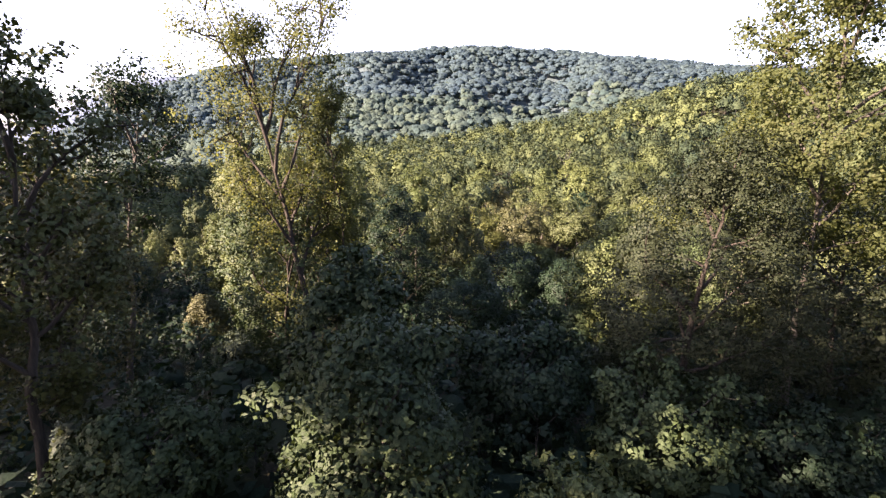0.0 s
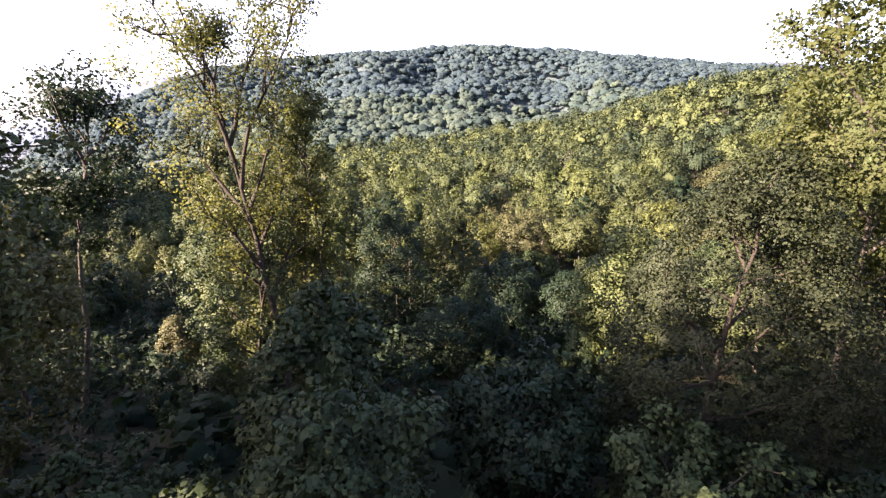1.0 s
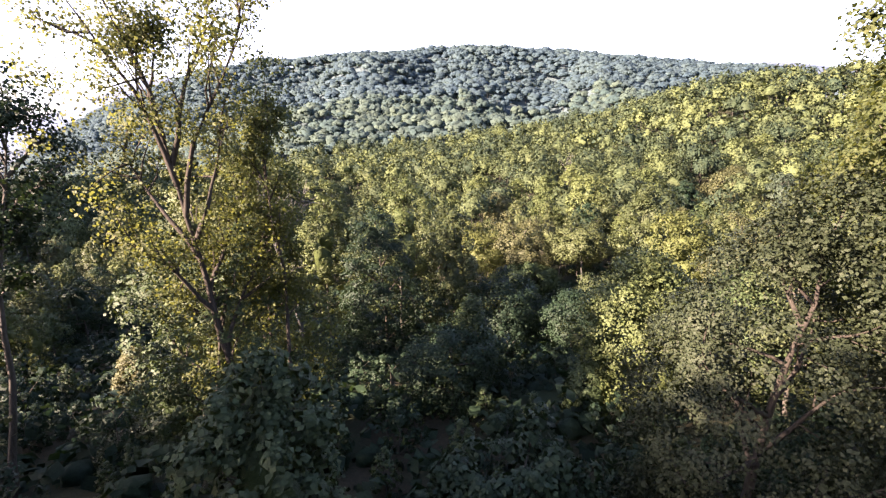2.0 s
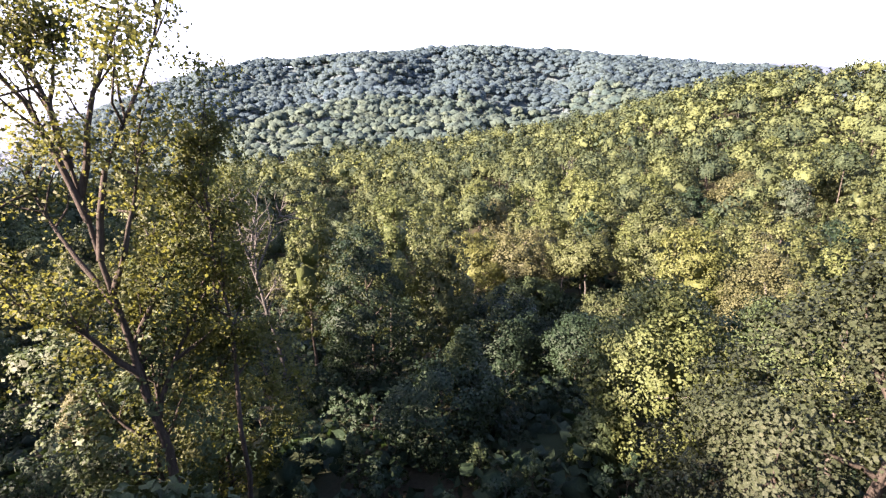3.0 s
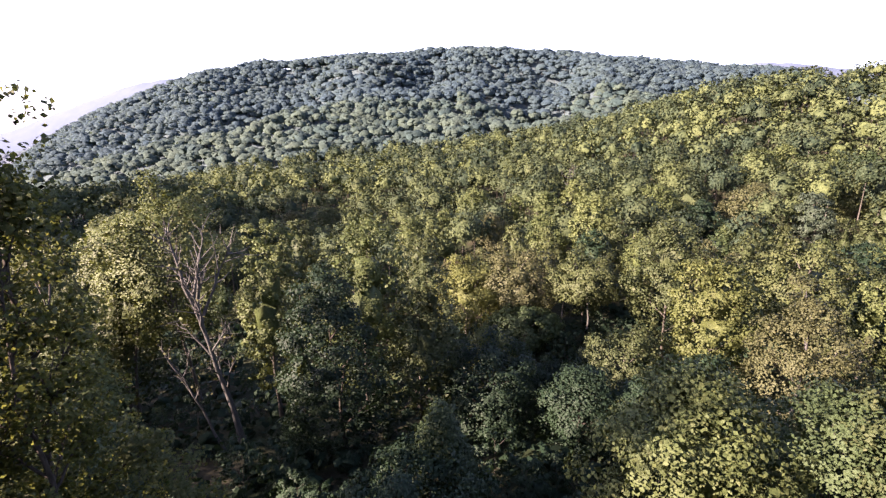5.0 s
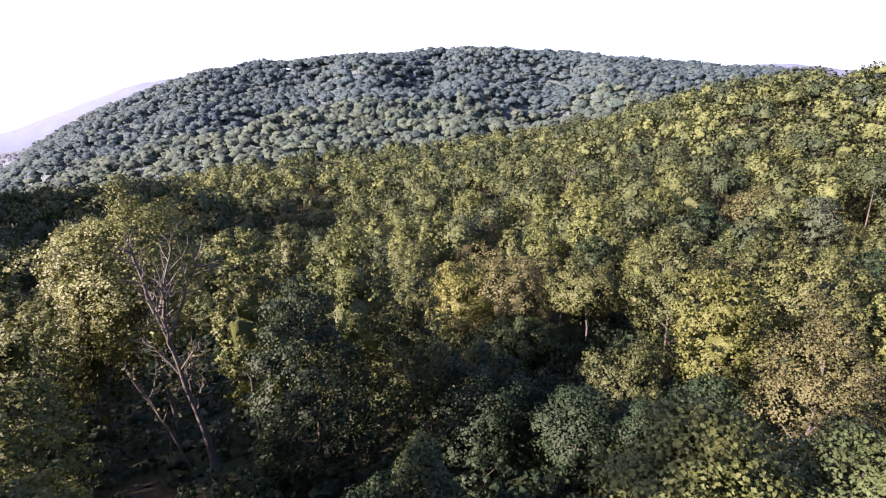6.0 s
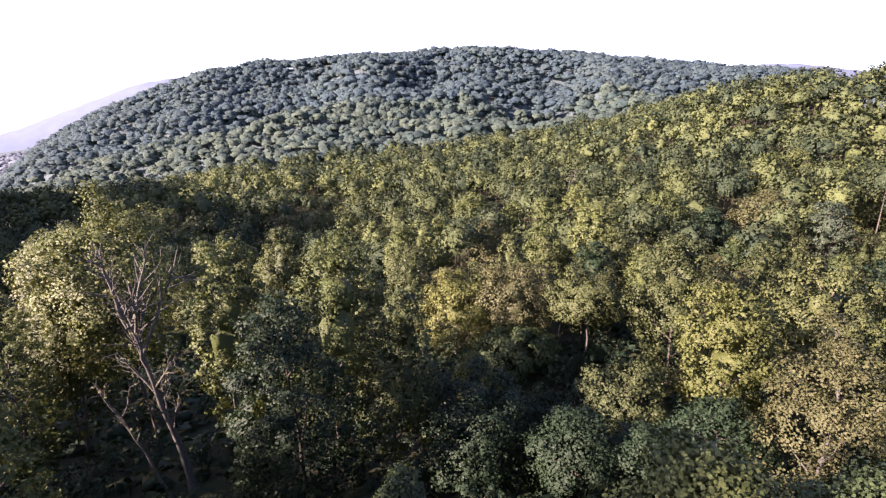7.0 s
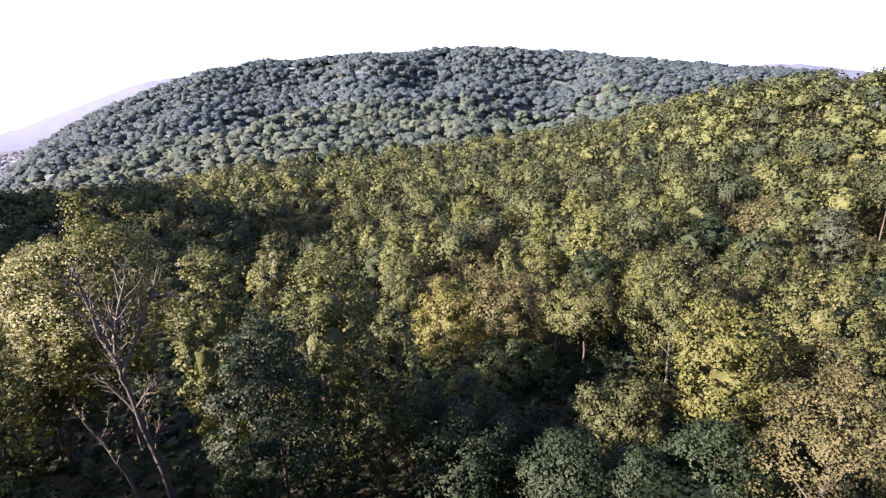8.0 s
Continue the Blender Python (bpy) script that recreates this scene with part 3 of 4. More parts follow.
tree("golden_tree", "sunlit golden tree with a broken outline", -4.8, 78.0, 15.4, "dome", 5.8, 0.25, LEAF_YELLOW, BARK, 13050, 0.27, rise=0.7, limbs=8, puff=0.24, sub=1, core=0.45, fill=0.72, seed=60)
tree("golden_tree", "tall narrow golden-green tree", -16.4, 78.0, 15.4, "tall", 3.6, 0.15, LEAF_YELLOW, BARK, 10950, 0.28, limbs=8, rise=0.7, puff=0.24, sub=1, core=0.45, fill=0.72, seed=61)
tree("grey_oak_tree", "wide olive oak with sunlit outer leaves", -28.4, 81.0, 16.8, "vase", 7.4, 0.42, LEAF_YELLOW, BARK, 19500, 0.25, trunk_r=0.3, rise=0.8, limbs=10, puff=0.2, sub=3, core=0.4, fill=0.55, bare=0.06, seed=62)
tree("grey_oak_tree", "olive oak with an uneven open crown", -36.0, 79.0, 16.2, "vase", 5.4, 0.3, LEAF_OLIVE, BARK, 11550, 0.30, limbs=8, rise=0.8, puff=0.24, sub=1, core=0.45, fill=0.72, seed=63)
tree("thin_tree", "thin tree with a small high crown", -23.5, 57.0, 22.6, "tall", 2.3, 0.55, LEAF_OLIVE, BARK, 2400, 0.42, limbs=9, trunk_r=0.16, rise=0.8, fill=0.15, puff=0.24, inner=0, seed=64)
tree("sunlit_sapling", "small sunlit tree with yellow-brown leaves", -29.4, 52.0, -0.8, "cone", 2.8, 0.1, LEAF_BROWN, BARK, 8850, 0.22, limbs=8, trunk_r=0.12, puff=0.24, sub=1, core=0.45, fill=0.72, seed=65)
tree("pale_leaf_tree", "low spreading tree with pale leaves", -22.6, 45.5, -5.0, "wide", 4.4, 0.1, LEAF_PALE, BARK, 10500, 0.22, limbs=8, trunk_r=0.14, puff=0.24, sub=1, core=0.45, fill=0.72, seed=66)
tree("golden_tree", "yellow-green tree between darker trunks", -24.4, 56.5, 8.0, "tall", 3.8, 0.2, LEAF_YELLOW, BARK, 11600, 0.24, limbs=8, puff=0.24, sub=1, core=0.45, fill=0.72, seed=67)
tree("tulip_crown_tree", "tall tulip tree with a bright pointed head", -30.8, 130.0, 6.0, "tall", 4.2, 0.25, LEAF_OLIVE, BARK, 6300, 0.38, limbs=8, puff=0.24, sub=1, core=0.45, fill=0.72, seed=68)
tree("tulip_crown_tree", "bright yellow-green tulip tree", -4.6, 138.0, 4.6, "tall", 4.2, 0.25, LEAF_YELLOW, BARK, 6300, 0.38, limbs=8, puff=0.24, sub=1, core=0.45, fill=0.72, seed=69)
tree("tulip_crown_tree", "tall yellow-green tulip tree on the slope", 39.6, 130.0, 11.4, "tall", 4.6, 0.25, LEAF_YELLOW, BARK, 6750, 0.38, limbs=8, puff=0.24, sub=1, core=0.45, fill=0.72, seed=70)
tree("hillside_tree", "sunlit grey-green tree over a dark hollow", -38.2, 80.5, 7.6, "dome", 4.0, 0.15, LEAF_OLIVE, BARK, 7550, 0.26, limbs=8, puff=0.24, sub=1, core=0.45, fill=0.72, seed=74)
tree("hillside_tree", "pale olive tree at the hollow's rim", -36.2, 72.0, 7.4, "tall", 3.4, 0.15, LEAF_YELLOW, BARK, 6650, 0.24, limbs=8, puff=0.24, sub=1, core=0.45, fill=0.72, seed=75)
# trees of the valley floor and the spur that stand out by colour or height
tree("golden_bush_tree", "small bright golden-green tree at the hollow's rim", 11.7, 86.1, -3.6, "dome", 3.0, 0.2, LEAF_GOLD, BARK, 5100, 0.26, limbs=6, puff=0.25, sub=0, core=0.45, fill=0.78, seed=101)
tree("arching_oak_tree", "brownish olive oak with an arching bare limb", 19.4, 107.0, 1.6, "wide", 6.0, 0.2, LEAF_BROWN, BARK, 9400, 0.32, limbs=6, puff=0.25, sub=0, core=0.45, fill=0.78, seed=102)
tree("pale_stem_tree", "olive tree on several pale bare stems", 31.3, 102.6, 2.4, "wide", 4.6, 0.5, LEAF_OLIVE, BARK_PALE, 6650, 0.32, limbs=6, puff=0.25, sub=0, core=0.45, fill=0.78, seed=103)
tree("pale_stem_tree", "thin olive tree on a pale bare stem", 27.0, 104.0, 0.4, "wide", 3.2, 0.55, LEAF_OLIVE, BARK_PALE, 3750, 0.32, limbs=6, puff=0.25, sub=0, core=0.45, fill=0.78, seed=104)
tree("russet_tree", "small golden-brown tree behind a green oak", 52.0, 104.2, 6.0, "dome", 3.8, 0.2, LEAF_BROWN, BARK, 5200, 0.32, limbs=6, puff=0.25, sub=0, core=0.45, fill=0.78, seed=105)
tree("spire_tree", "slim golden-green tree with a pointed head", 59.6, 97.4, 3.6, "tall", 2.5, 0.2, LEAF_YELLOW, BARK, 3750, 0.30, limbs=6, puff=0.25, sub=0, core=0.45, fill=0.78, seed=106)
tree("tulip_crown_tree", "broad golden tulip tree on the valley floor", 16.7, 186.4, 6.2, "column", 6.2, 0.2, LEAF_YELLOW, BARK, 5200, 0.47, limbs=6, puff=0.25, sub=0, core=0.45, fill=0.78, seed=107)
tree("tulip_crown_tree", "narrow yellow tulip tree", 5.0, 167.0, 1.9, "column", 3.8, 0.2, LEAF_YELLOW, BARK, 3750, 0.44, limbs=6, puff=0.25, sub=0, core=0.45, fill=0.78, seed=108)
tree("spire_tree", "slim golden tree rising over its neighbours", 27.0, 162.6, 6.9, "tall", 3.4, 0.2, LEAF_YELLOW, BARK, 3750, 0.44, limbs=6, puff=0.25, sub=0, core=0.45, fill=0.78, seed=109)
tree("valley_oak_tree", "golden-olive oak in full sun", 35.5, 157.4, 8.4, "dome", 5.2, 0.2, LEAF_YELLOW, BARK, 4950, 0.43, limbs=6, puff=0.25, sub=0, core=0.45, fill=0.78, seed=110)
tree("valley_oak_tree", "tall green-gold oak beside a dead tree", 47.7, 165.7, 11.4, "column", 5.2, 0.2, LEAF_YELLOW, BARK, 4950, 0.43, limbs=6, puff=0.25, sub=0, core=0.45, fill=0.78, seed=111)
tree("slope_oak_tree", "broad grey-green oak behind a bare dead tree", 68.0, 263.0, 19.2, "dome", 8.0, 0.2, LEAF_GREY, BARK, 5200, 0.61, limbs=6, puff=0.25, sub=0, core=0.45, fill=0.78, seed=112)
tree("slope_tulip_tree", "small bright green tree among dull crowns", 123.4, 205.3, 23.4, "dome", 4.2, 0.2, LEAF_GREEN, BARK, 3500, 0.47, limbs=6, puff=0.25, sub=0, core=0.45, fill=0.78, seed=113)
tree("slope_tulip_tree", "bright yellow-green tulip tree on the spur", 112.0, 179.0, 19.6, "column", 5.6, 0.2, LEAF_YELLOW, BARK, 5200, 0.44, limbs=6, puff=0.25, sub=0, core=0.45, fill=0.78, seed=114)
tree("slope_tulip_tree", "bright yellow-green tulip tree with a full head", 120.5, 181.0, 20.8, "column", 5.2, 0.2, LEAF_YELLOW, BARK, 5200, 0.44, limbs=6, puff=0.25, sub=0, core=0.45, fill=0.78, seed=115)
tree("slope_tulip_tree", "pale yellow tulip tree on the spur", 121.0, 163.8, 18.8, "column", 6.0, 0.2, LEAF_YELLOW, BARK, 5200, 0.43, limbs=6, puff=0.25, sub=0, core=0.45, fill=0.78, seed=116)
tree("pale_ash_tree", "pale grey-green ash on the spur", 95.1, 132.6, 10.6, "tall", 4.4, 0.2, LEAF_PALE, BARK, 4950, 0.36, limbs=6, puff=0.25, sub=0, core=0.45, fill=0.78, seed=117)
tree("slope_oak_tree", "broad grey-brown oak with a heavy crown", 90.9, 148.8, 11.2, "dome", 8.0, 0.2, LEAF_BROWN, BARK, 7550, 0.40, limbs=6, puff=0.25, sub=0, core=0.45, fill=0.78, seed=118)
tree("slope_oak_tree", "yellow-green oak with a rounded crown", 65.7, 151.4, 10.8, "dome", 7.0, 0.2, LEAF_YELLOW, BARK, 6650, 0.40, limbs=6, puff=0.25, sub=0, core=0.45, fill=0.78, seed=119)
tree("dark_maple_tree", "dark green maple between sunlit oaks", 73.5, 142.0, 7.4, "dome", 5.0, 0.2, LEAF_DARK, BARK, 5200, 0.38, limbs=6, puff=0.25, sub=0, core=0.45, fill=0.78, seed=120)
tree("valley_oak_tree", "grey-brown oak at the edge of a shaded trough", -54.0, 199.0, -3.4, "dome", 6.2, 0.2, LEAF_BROWN, BARK, 4650, 0.47, limbs=6, puff=0.25, sub=0, core=0.45, fill=0.78, seed=121)
tree("valley_oak_tree", "broad olive oak on the valley floor", -41.3, 205.0, -3.4, "dome", 7.6, 0.2, LEAF_OLIVE, BARK, 5200, 0.49, limbs=6, puff=0.25, sub=0, core=0.45, fill=0.78, seed=122)
tree("valley_oak_tree", "olive oak among golden trees", -22.5, 192.5, -4.6, "column", 5.0, 0.2, LEAF_OLIVE, BARK, 4350, 0.47, limbs=6, puff=0.25, sub=0, core=0.45, fill=0.78, seed=123)
tree("valley_oak_tree", "rounded olive oak over a darker tree", -0.2, 127.0, 2.0, "dome", 4.8, 0.2, LEAF_OLIVE, BARK, 6100, 0.36, limbs=6, puff=0.25, sub=0, core=0.45, fill=0.78, seed=124)
tree("valley_oak_tree", "layered olive oak above the hollow", 45.2, 126.3, 6.2, "dome", 5.0, 0.2, LEAF_OLIVE, BARK, 6100, 0.36, limbs=6, puff=0.25, sub=0, core=0.45, fill=0.78, seed=125)
tree("golden_tree", "sunlit golden oak on the valley floor", 30.7, 136.5, 5.4, "dome", 5.6, 0.2, LEAF_YELLOW, BARK, 6100, 0.38, limbs=6, puff=0.25, sub=0, core=0.45, fill=0.78, seed=126)
tree("valley_oak_tree", "golden-brown oak with a rounded crown", 18.3, 144.9, 3.6, "dome", 6.0, 0.2, LEAF_BROWN, BARK, 6100, 0.40, limbs=6, puff=0.25, sub=0, core=0.45, fill=0.78, seed=127)
tree("slope_oak_tree", "olive oak filling a gap on the spur", 130.5, 160.5, 15.6, "dome", 5.6, 0.15, LEAF_OLIVE, BARK, 4600, 0.42, limbs=6, puff=0.25, sub=0, core=0.45, fill=0.78, seed=128)
tree("slope_oak_tree", "green oak beside a yellow-green tulip tree", 138.5, 169.5, 18.4, "dome", 5.8, 0.15, LEAF_GREEN, BARK, 4600, 0.42, limbs=6, puff=0.25, sub=0, core=0.45, fill=0.78, seed=129)
tree("slope_oak_tree", "young olive oak low on the spur", 123.5, 153.5, 11.0, "dome", 5.0, 0.08, LEAF_OLIVE, BARK, 4200, 0.42, limbs=6, puff=0.25, sub=0, core=0.45, fill=0.78, seed=130)
# bare dead trees
tree("dead_tree", "leaning dead tree with bleached bare branches", -18.0, 70.5, 15.5, "vase", 5.0, 0.3, LEAF_BROWN, BARK_PALE, 160, 0.35, limbs=16, trunk_r=0.42, lean=(-5.2, 0), rise=0.95, sub=10, fill=0.05, inner=0, seed=71, category="dead tree")
tree("dead_tree", "thin bleached dead stem leaning over the hollow", -19.6, 69.5, 3.5, "vase", 2.6, 0.45, LEAF_BROWN, BARK_PALE, 40, 0.3, limbs=6, trunk_r=0.2, lean=(-5.0, 0), rise=0.8, sub=4, fill=0.05, inner=0, seed=72, category="dead tree")
tree("dead_tree", "bare grey dead tree among green crowns", 55.0, 205.0, 12.6, "vase", 4.6, 0.4, LEAF_BROWN, BARK_PALE, 30, 0.4, limbs=9, trunk_r=0.3, rise=0.8, sub=5, fill=0.05, inner=0, seed=73, category="dead tree")


# ---- the wood round about: copies of a few kinds, standing on the land ----
def kind(name, label, tall, seed, **k):
    thing = tree(name, label, 0, 0, tall, seed=seed, foot=0.0, **k)
    TAKEN.pop()
    return thing, tall, k["radius"]


KINDS = [
    kind("oak_tree", "broad olive-green oak in full leaf", 19, 31, form="dome", radius=4.9, base=0.14, leaves=2400, leaf_size=0.36, limbs=5, sub=0, sides=4, fill=0.8, puff=0.27, inner=60, core=0.48),
    kind("oak_tree", "green oak with a full rounded crown", 18, 32, form="dome", radius=4.5, base=0.12, leaf=LEAF_GREEN, leaves=2400, leaf_size=0.36, limbs=5, sub=0, sides=4, fill=0.8, puff=0.27, inner=60, core=0.48),
    kind("tulip_tree", "tall narrow yellow-green tulip tree", 22, 33, form="column", radius=4.2, base=0.16, leaf=LEAF_YELLOW, leaves=2400, leaf_size=0.36, limbs=5, sub=0, sides=4, rise=0.7, fill=0.8, puff=0.27, inner=60, core=0.48),
    kind("hickory_tree", "olive hickory with an uneven domed crown", 21, 34, form="dome", radius=4.2, base=0.16, leaves=2400, leaf_size=0.36, limbs=5, sub=0, sides=4, rise=0.6, fill=0.8, puff=0.27, inner=60, core=0.48),
    kind("maple_tree", "dark green maple with a dense crown", 17, 35, form="dome", radius=5.0, base=0.1, leaf=LEAF_DARK, leaves=2400, leaf_size=0.36, limbs=5, sub=0, sides=4, fill=0.8, puff=0.27, inner=60, core=0.48),
    kind("ash_tree", "browning ash tree with thinning leaves", 19, 36, form="dome", radius=4.0, base=0.2, leaf=LEAF_BROWN, leaves=2200, leaf_size=0.34, limbs=5, sub=0, sides=4, rise=0.7, fill=0.78, puff=0.25, inner=60, core=0.45),
    kind("dogwood_tree", "low dogwood with leaves coloured dark for the shade", 9, 37, form="wide", radius=3.6, base=0.12, leaf=LEAF_DARK, leaves=650, leaf_size=0.36, limbs=5, sub=0, sides=3, trunk_r=0.12, fill=0.6, puff=0.27, inner=10, core=0.7),
    kind("sassafras_tree", "small green sassafras in the understorey", 10, 38, form="cone", radius=3.2, base=0.1, leaf=LEAF_GREEN, leaves=650, leaf_size=0.36, limbs=5, sub=0, sides=3, trunk_r=0.12, fill=0.6, puff=0.27, inner=10, core=0.7),
]
rng = np.random.default_rng(7)


def stand(n, x, y, scale, turn):
    thing, tall, r = KINDS[n]
    m = pose(x, y, float(height(x, y)), 0, 0, turn) @ Matrix.Diagonal((scale * rng.uniform(0.9, 1.1), scale * rng.uniform(0.9, 1.1), scale, 1))
    if n in FIRST:
        copy_thing(thing, m)
    else:
        FIRST.add(n)
        thing.matrix_world = m


FIRST = set()


def free(x, y, gap=0.75):
    return all((x - a) ** 2 + (y - b) ** 2 > (gap * r + 2.0) ** 2 for a, b, r in TAKEN)


for i in range(-16, 16):
    for j in range(5, 17):
        x, y = 8.2 * (i + rng.uniform(-0.4, 0.4) + 0.5 * (j % 2)), 8.0 * (j + rng.uniform(-0.4, 0.4))
        if abs(x) > 14 + 0.92 * y or y > 132 or (y < 66 and abs(x) < 46) or (y < 108 and abs(x - 4) < 0.62 * y) or math.hypot(x - 43, y - 131) < 8 or math.hypot(x + 40, y - 76) < 10 or not free(x, y):
            continue
        hollow = math.exp(-(((x - 14) / 20) ** 2 + ((y - 68) / 22) ** 2)) + 0.9 * math.exp(-(((x + 44) / 13) ** 2 + ((y - 80) / 20) ** 2))
        # dark-coloured dogwoods stand in for the hollow's shade
        if hollow > 0.4 and rng.uniform() < 1.15 * hollow or math.hypot(x - 24, y - 87) < 8 or math.hypot(x - 21, y - 74) < 9:
            stand(6, x, y, rng.uniform(0.5, 0.85), rng.uniform(0, 360))
        else:
            stand(rng.choice(6, p=[0.25, 0.2, 0.21, 0.2, 0.1, 0.04]), x, y, rng.uniform(0.68, 1.2) if x > -0.15 * y else rng.uniform(0.6, 0.88), rng.uniform(0, 360))
# small trees under and between the near ones
for i in range(-10, 11):
    for j in range(2, 19):
        x, y = 5.8 * (i + rng.uniform(-0.4, 0.4) + 0.5 * (j % 2)), 5.8 * (j + rng.uniform(-0.4, 0.4))
        if abs(x) < 8 + 0.92 * y and abs(x) < 60 and y < 106 and (y < 63 or abs(x - 4) < 0.62 * y) and free(x, y, 0.35):
            # near the hollow only the dark-coloured dogwood, imitating its shade
            stand(6 if math.hypot(x - 18, y - 62) < 18 else rng.integers(6, 8), x, y, rng.uniform(0.45, 0.8), rng.uniform(0, 360))


# ---- woods past counting: the spur, the valley and the hill, in sheets of crowns ----
def crown_kit(seed, tufts, each, spray_size, puff=0.3, heart=0.55, low=-0.35, soft=False):
    """One crown of unit width with its top near z = 1: leaf sprays round rounded tufts on a lobed outline, with a dense middle, open below; soft: tufts closed to rounded lumps, for woods far off."""
    rng = np.random.default_rng(seed)
    core = BALL * heart * (1 + rng.normal(0, 0.1, (len(BALL), 1))) * [1, 1, 1.25]
    tris = BALL_TRIS[BALL_WAYS[:, 2] > -0.75]
    k = (np.arange(tufts) + rng.uniform(0.1, 0.9, tufts)) / tufts
    a, z = np.arange(tufts) * 2.4 + rng.uniform(-0.5, 0.5, tufts), 0.98 - (0.98 - low) * k
    flat = np.sqrt(np.maximum(0, 1 - np.maximum(z, 0) ** 2))
    ways = np.stack([flat * np.cos(a), flat * np.sin(a), z], 1)
    swell = rng.uniform(0, 6.283, 3)
    lobe = 1 + 0.16 * np.sin(2 * a + swell[0] + 2 * z) + 0.14 * np.sin(3 * a + swell[1] - 3 * z)
    tuft = ways * ((1 - 0.8 * puff) * lobe * rng.uniform(0.82, 1.1, tufts))[:, None]
    size = puff * rng.uniform(0.7, 1.3, tufts)
    lean = unit(unit(ways) + [0, 0, 0.3])
    verts, faces, facing = [core], [tris], [unit(BALL + [0, 0, 0.1] + rng.normal(0, 0.4, BALL.shape))]
    if soft:
        hearts, heart_tris = tuft_hearts(rng, tuft, lean, size * 0.85)
        faces.append(heart_tris + len(core))
        verts.append(hearts)
        facing.append(unit(0.5 * unit(hearts - np.repeat(tuft, len(BALL), 0)) + 0.6 * np.repeat(lean, len(BALL), 0) + [0, 0, 0.45] + rng.normal(0, 0.14, hearts.shape)))
    which = np.repeat(np.arange(tufts), each)
    way = unit(rng.normal(0, 0.7, (len(which), 3)) + 0.8 * lean[which])
    spots = tuft[which] + way * (size[which] * rng.uniform(0.5, 1.15, len(which)))[:, None] * [1, 1, 0.9]
    sprays, quads = leaf_quads(rng, spots, way, spray_size * rng.uniform(0.7, 1.5, (len(which), 1)))
    quads = quads + sum(len(v) for v in verts)
    verts.append(sprays)
    faces += [quads[:, [0, 1, 2]], quads[:, [0, 2, 3]]]
    facing.append(np.repeat(unit(0.5 * way + 0.9 * lean[which] + rng.normal(0, 0.15, way.shape)), 4, 0))
    return np.concatenate(verts), np.concatenate(faces), np.concatenate(facing)


def woods(name, label, xs, ys, crown_r, talls, kits, mat, seed, squat=(0.85, 1.4)):
    """One mesh of many trees: a kit for each, turned and sized, with a three-sided trunk under it."""
    rng = np.random.default_rng(seed)
    zs = height(xs, ys)
    which, turn = rng.integers(0, len(kits), len(xs)), rng.uniform(0, 6.283, len(xs))
    tint = np.clip(rng.normal(0.42, 0.42, len(xs)) + 0.18 * waves(xs, ys, 90, 33), 0, 1)
    all_v, all_f, all_t, all_n, n = [], [], [], [], 0
    for k, (v, f, d) in enumerate(kits):
        pick = np.where(which == k)[0]
        c, s = np.cos(turn[pick])[:, None], np.sin(turn[pick])[:, None]
        r = crown_r[pick][:, None]
        up = r * rng.uniform(*squat, (len(pick), 1))
        vx, vy = (v[:, 0] * c - v[:, 1] * s) * r + xs[pick][:, None], (v[:, 0] * s + v[:, 1] * c) * r + ys[pick][:, None]
        vz = v[:, 2] * up + (zs[pick] + talls[pick])[:, None] - up
        verts = np.stack([vx, vy, vz], 2).reshape(-1, 3)
        faces = (f[None] + (np.arange(len(pick)) * len(v))[:, None, None]).reshape(-1, 3) + n
        all_v.append(verts)
        all_f.append(faces)
        all_t.append(np.repeat(tint[pick], len(f)))
        all_n.append(np.stack([d[:, 0] * c - d[:, 1] * s, d[:, 0] * s + d[:, 1] * c, np.broadcast_to(d[:, 2], (len(pick), len(d)))], 2).reshape(-1, 3))
        n += len(verts)
    a = np.arange(3) * 2.094
    low = np.stack([xs[:, None] + 0.3 * np.cos(a), ys[:, None] + 0.3 * np.sin(a), np.repeat((zs - 1)[:, None], 3, 1)], 2)
    high = np.stack([xs[:, None] + 0.12 * np.cos(a), ys[:, None] + 0.12 * np.sin(a), np.repeat((zs + talls - crown_r)[:, None], 3, 1)], 2)
    verts = np.concatenate([low, high], 1).reshape(-1, 3)
    i = np.arange(len(xs))[:, None] * 6 + n
    posts = np.concatenate([np.concatenate([i + q, i + (q + 1) % 3, i + 3 + (q + 1) % 3, i + 3 + q], 1) for q in range(3)])
    all_v.append(verts)
    all_n.append(np.tile(np.concatenate([np.stack([np.cos(a), np.sin(a), 0 * a], 1)] * 2), (len(xs), 1)))
    mesh = raw_mesh(name, np.concatenate(all_v), [np.concatenate(all_f), posts], True, np.concatenate(all_n))
    mesh.materials.append(mat)
    mesh.materials.append(BARK)
    tint_all = np.concatenate([*all_t, np.full(len(posts), 0.5)]).astype(np.float32)
    mesh.attributes.new("tint", "FLOAT", "FACE").data.foreach_set("value", tint_all)
    slots = np.concatenate([np.zeros(len(tint_all) - len(posts)), np.ones(len(posts))]).astype(np.int32)
    mesh.polygons.foreach_set("material_index", slots)
    tagged(new(name, mesh), label, "woods", kind="stuff")


def scatter(x0, x1, y0, y1, step, seed):
    rng = np.random.default_rng(seed)
    a, b = np.meshgrid(np.arange(x0, x1, step), np.arange(y0, y1, step), indexing="ij")
    a = a + step * 0.5 * (np.arange(a.shape[1]) % 2)
    return (a + rng.uniform(-0.38, 0.38, a.shape) * step).ravel(), (b + rng.uniform(-0.38, 0.38, a.shape) * step).ravel()


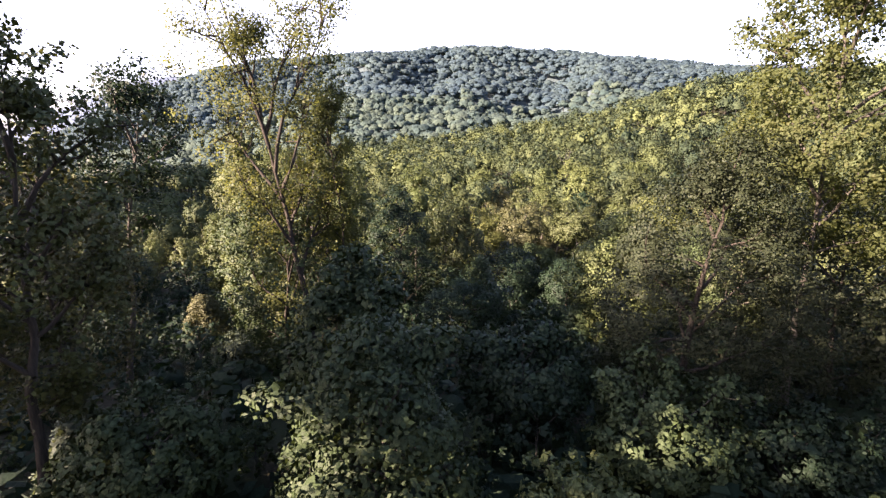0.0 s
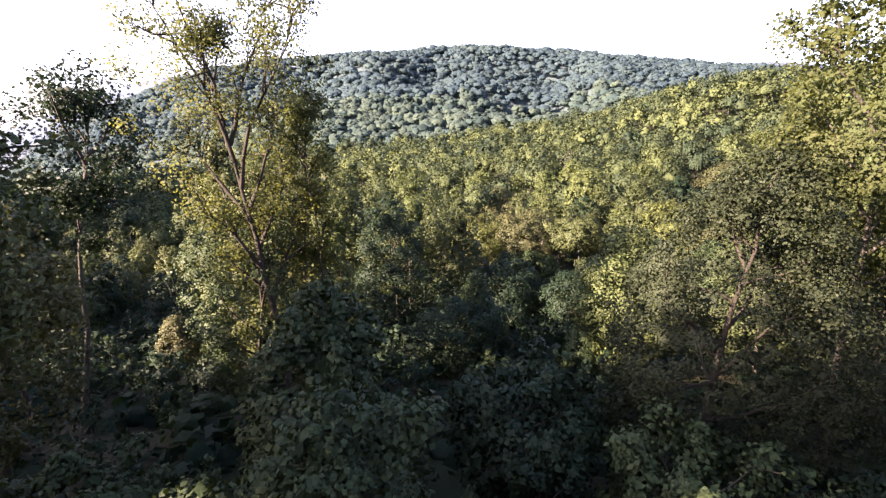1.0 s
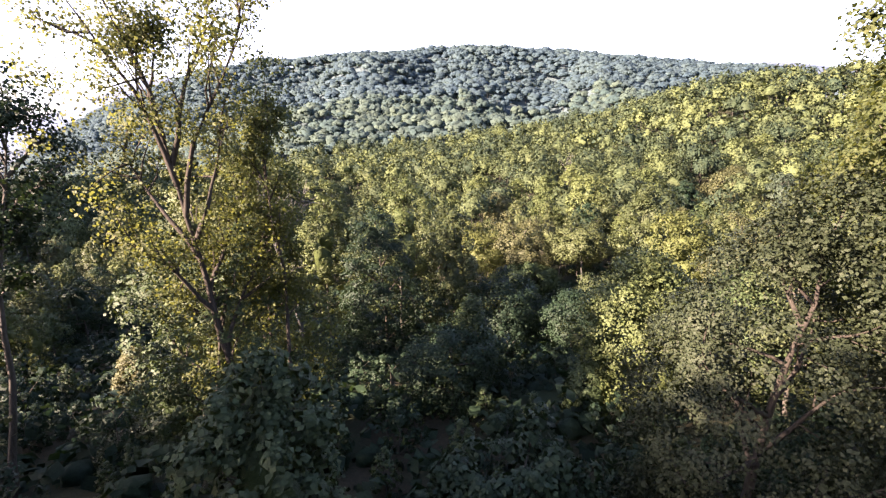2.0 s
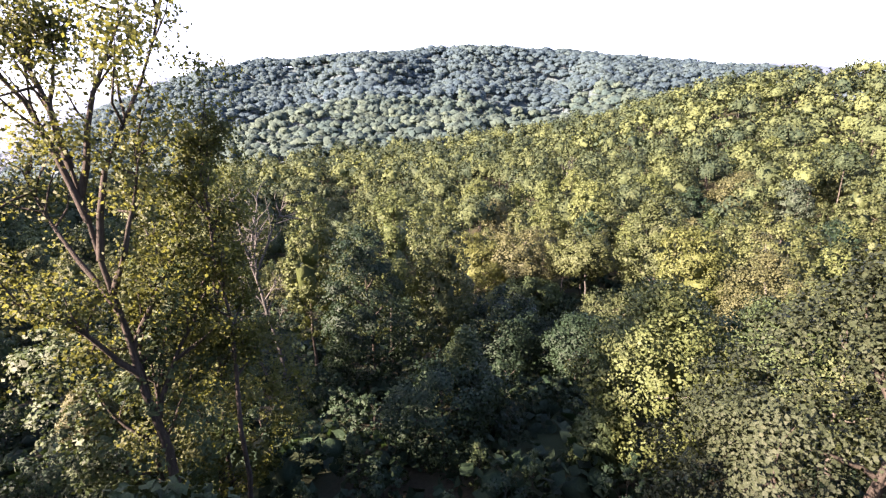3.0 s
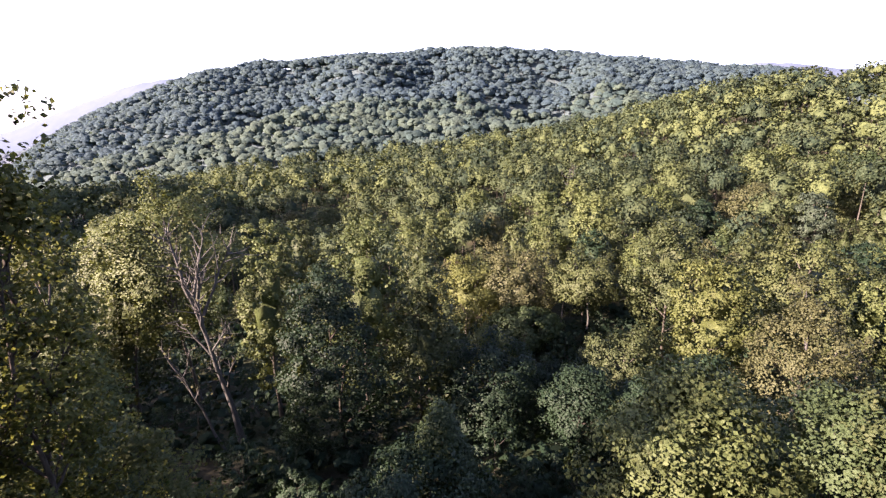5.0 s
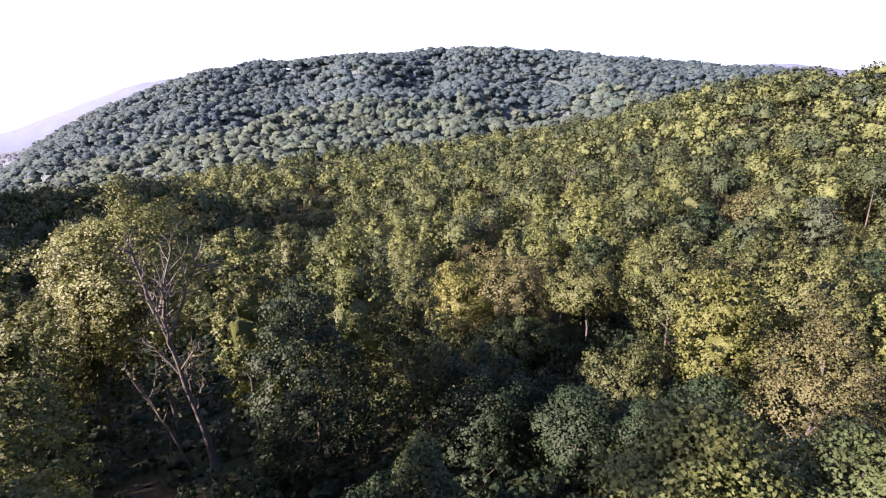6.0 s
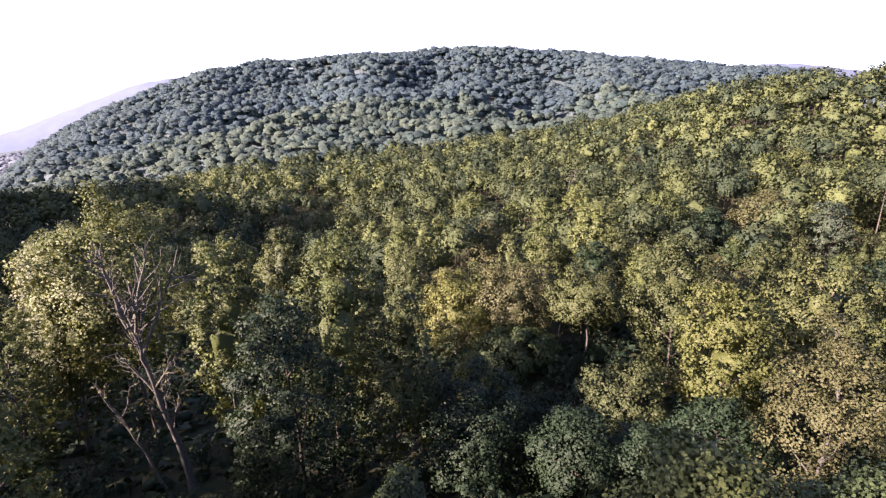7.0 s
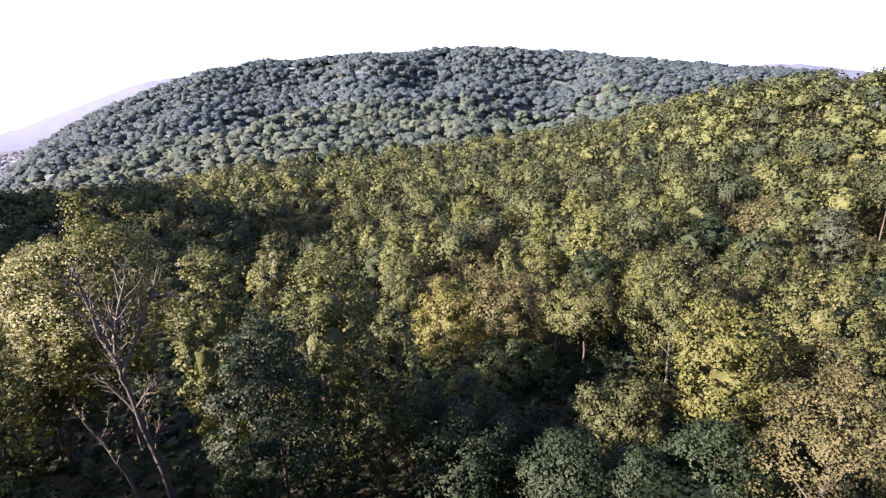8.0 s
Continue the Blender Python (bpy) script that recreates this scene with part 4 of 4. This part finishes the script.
# spur and valley; the woods beside and behind the flight are added, for shade
x, y = scatter(-330, 420, -70, 405, 9.9, 51)
inner = (np.abs(x) < 15 + 0.92 * np.maximum(0, y)) & (y > -14) & (y < 129)
# two made-up clearings out of view let low sun onto the near trees
keep = (np.abs(x + 18) < 93 + 0.95 * np.maximum(0, y)) & (x < 255) & ~inner & (np.hypot(x + 5, y) > 42 - 14 * (y < 2)) & (np.hypot(x + 56, y - 28) > 13) & (np.hypot(x - 43, y - 138) > 6) & (np.hypot(x - 55, y - 205) > 6) & (np.hypot(x - 52, y - 193) > 6)
for a, b, c in TAKEN:
    keep &= np.hypot(x - a, y - b) > 0.75 * c + 2.5
x, y = x[keep], y[keep]
near = (np.hypot(x, y) < 235) & (y > 40)
r = np.random.default_rng(52)
KITS = [crown_kit(60 + i, 44, 19, 0.105, 0.28, 0.48, -0.6) for i in range(9)]
KITS_MID = [crown_kit(70 + i, 26, 8, 0.18, 0.33, 0.5, -0.5) for i in range(9)]
# unseen trees left of view stand 9 m taller, to shade the hollow
woods("spur_woods", "sunlit olive and yellow-green broadleaf woods on the spur", x[near], y[near], r.uniform(4.2, 6.9, near.sum()), r.uniform(15, 23, near.sum()) + 9 * ((x < -60) & (np.abs(y - 54) < 12))[near], KITS, LEAF_SLOPE, 53, (0.85, 1.25))
back = ~near & ((y < 40) | (np.abs(x) > 20 + 0.98 * y))
far = ~near & ~back
woods("ridge_woods", "yellow-green broadleaf woods along the spur's crest", x[far], y[far], r.uniform(4.6, 7.4, far.sum()), r.uniform(16, 23, far.sum()), KITS_MID, LEAF_SLOPE, 54, (0.8, 1.15))
KITS_BACK = [crown_kit(75 + i, 20, 12, 0.2, 0.34, 0.6) for i in range(5)]
# unseen woods, made up; heights set to cast foreground shade, lower where sun passes
woods("side_woods", "unseen tall woods beside the flight, added to shade the foreground", x[back], y[back], r.uniform(4.4, 7.2, back.sum()) + 1 * (y < 30)[back], np.where((y > 17) & (y < 75) & (x < 0), 11.0, 20.0)[back] + r.uniform(-4, 5, back.sum()) + (9 * (y < 16) + 3 * (y < 2) + 8 * ((np.abs(y - 4) < 10) & (x < 0)))[back], KITS_BACK, LEAF_SLOPE, 62, (0.9, 1.4))
# the hill across the valley
x, y = scatter(-1100, 760, 410, 950, 14.2, 55)
keep = (np.abs(x) < 60 + 1.0 * y) & (height(x, y) > -90) & (x < 300 + 0.8 * (y - 410))
x, y = x[keep], y[keep]
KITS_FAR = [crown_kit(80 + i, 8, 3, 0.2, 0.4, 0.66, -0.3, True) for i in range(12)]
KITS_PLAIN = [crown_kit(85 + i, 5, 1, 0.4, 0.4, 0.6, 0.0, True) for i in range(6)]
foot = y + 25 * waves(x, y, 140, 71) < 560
woods("hill_foot_woods", "woods on the foot of the long hill, tinted slightly for haze", x[foot], y[foot], r.uniform(7.2, 11, foot.sum()), r.uniform(14, 18.5, foot.sum()), KITS_FAR, LEAF_FOOT_HAZED, 59, (0.6, 0.9))
woods("hill_woods", "woods covering the long hill, tinted blue-grey for distance haze", x[~foot], y[~foot], r.uniform(7.5, 11.5, (~foot).sum()), r.uniform(14.5, 18, (~foot).sum()), KITS_FAR, LEAF_FAR_HAZED, 56, (0.55, 0.85))
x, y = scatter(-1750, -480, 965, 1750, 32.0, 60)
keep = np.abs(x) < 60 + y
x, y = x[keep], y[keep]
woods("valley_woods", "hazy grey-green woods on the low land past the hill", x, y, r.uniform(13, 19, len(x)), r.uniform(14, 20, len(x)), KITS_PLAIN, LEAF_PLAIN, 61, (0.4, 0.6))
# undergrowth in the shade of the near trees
# undergrowth below the near trees, its colour darkened for the shade there
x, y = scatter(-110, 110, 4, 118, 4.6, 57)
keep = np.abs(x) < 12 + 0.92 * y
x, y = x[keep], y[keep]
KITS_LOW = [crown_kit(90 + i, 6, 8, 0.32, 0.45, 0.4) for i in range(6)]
woods("undergrowth", "undergrowth covering the woodland floor, coloured darker for its shade", x, y, r.uniform(2.3, 3.8, len(x)), r.uniform(1.0, 3.4, len(x)), KITS_LOW, LEAF_LOW, 58, (0.6, 0.9))
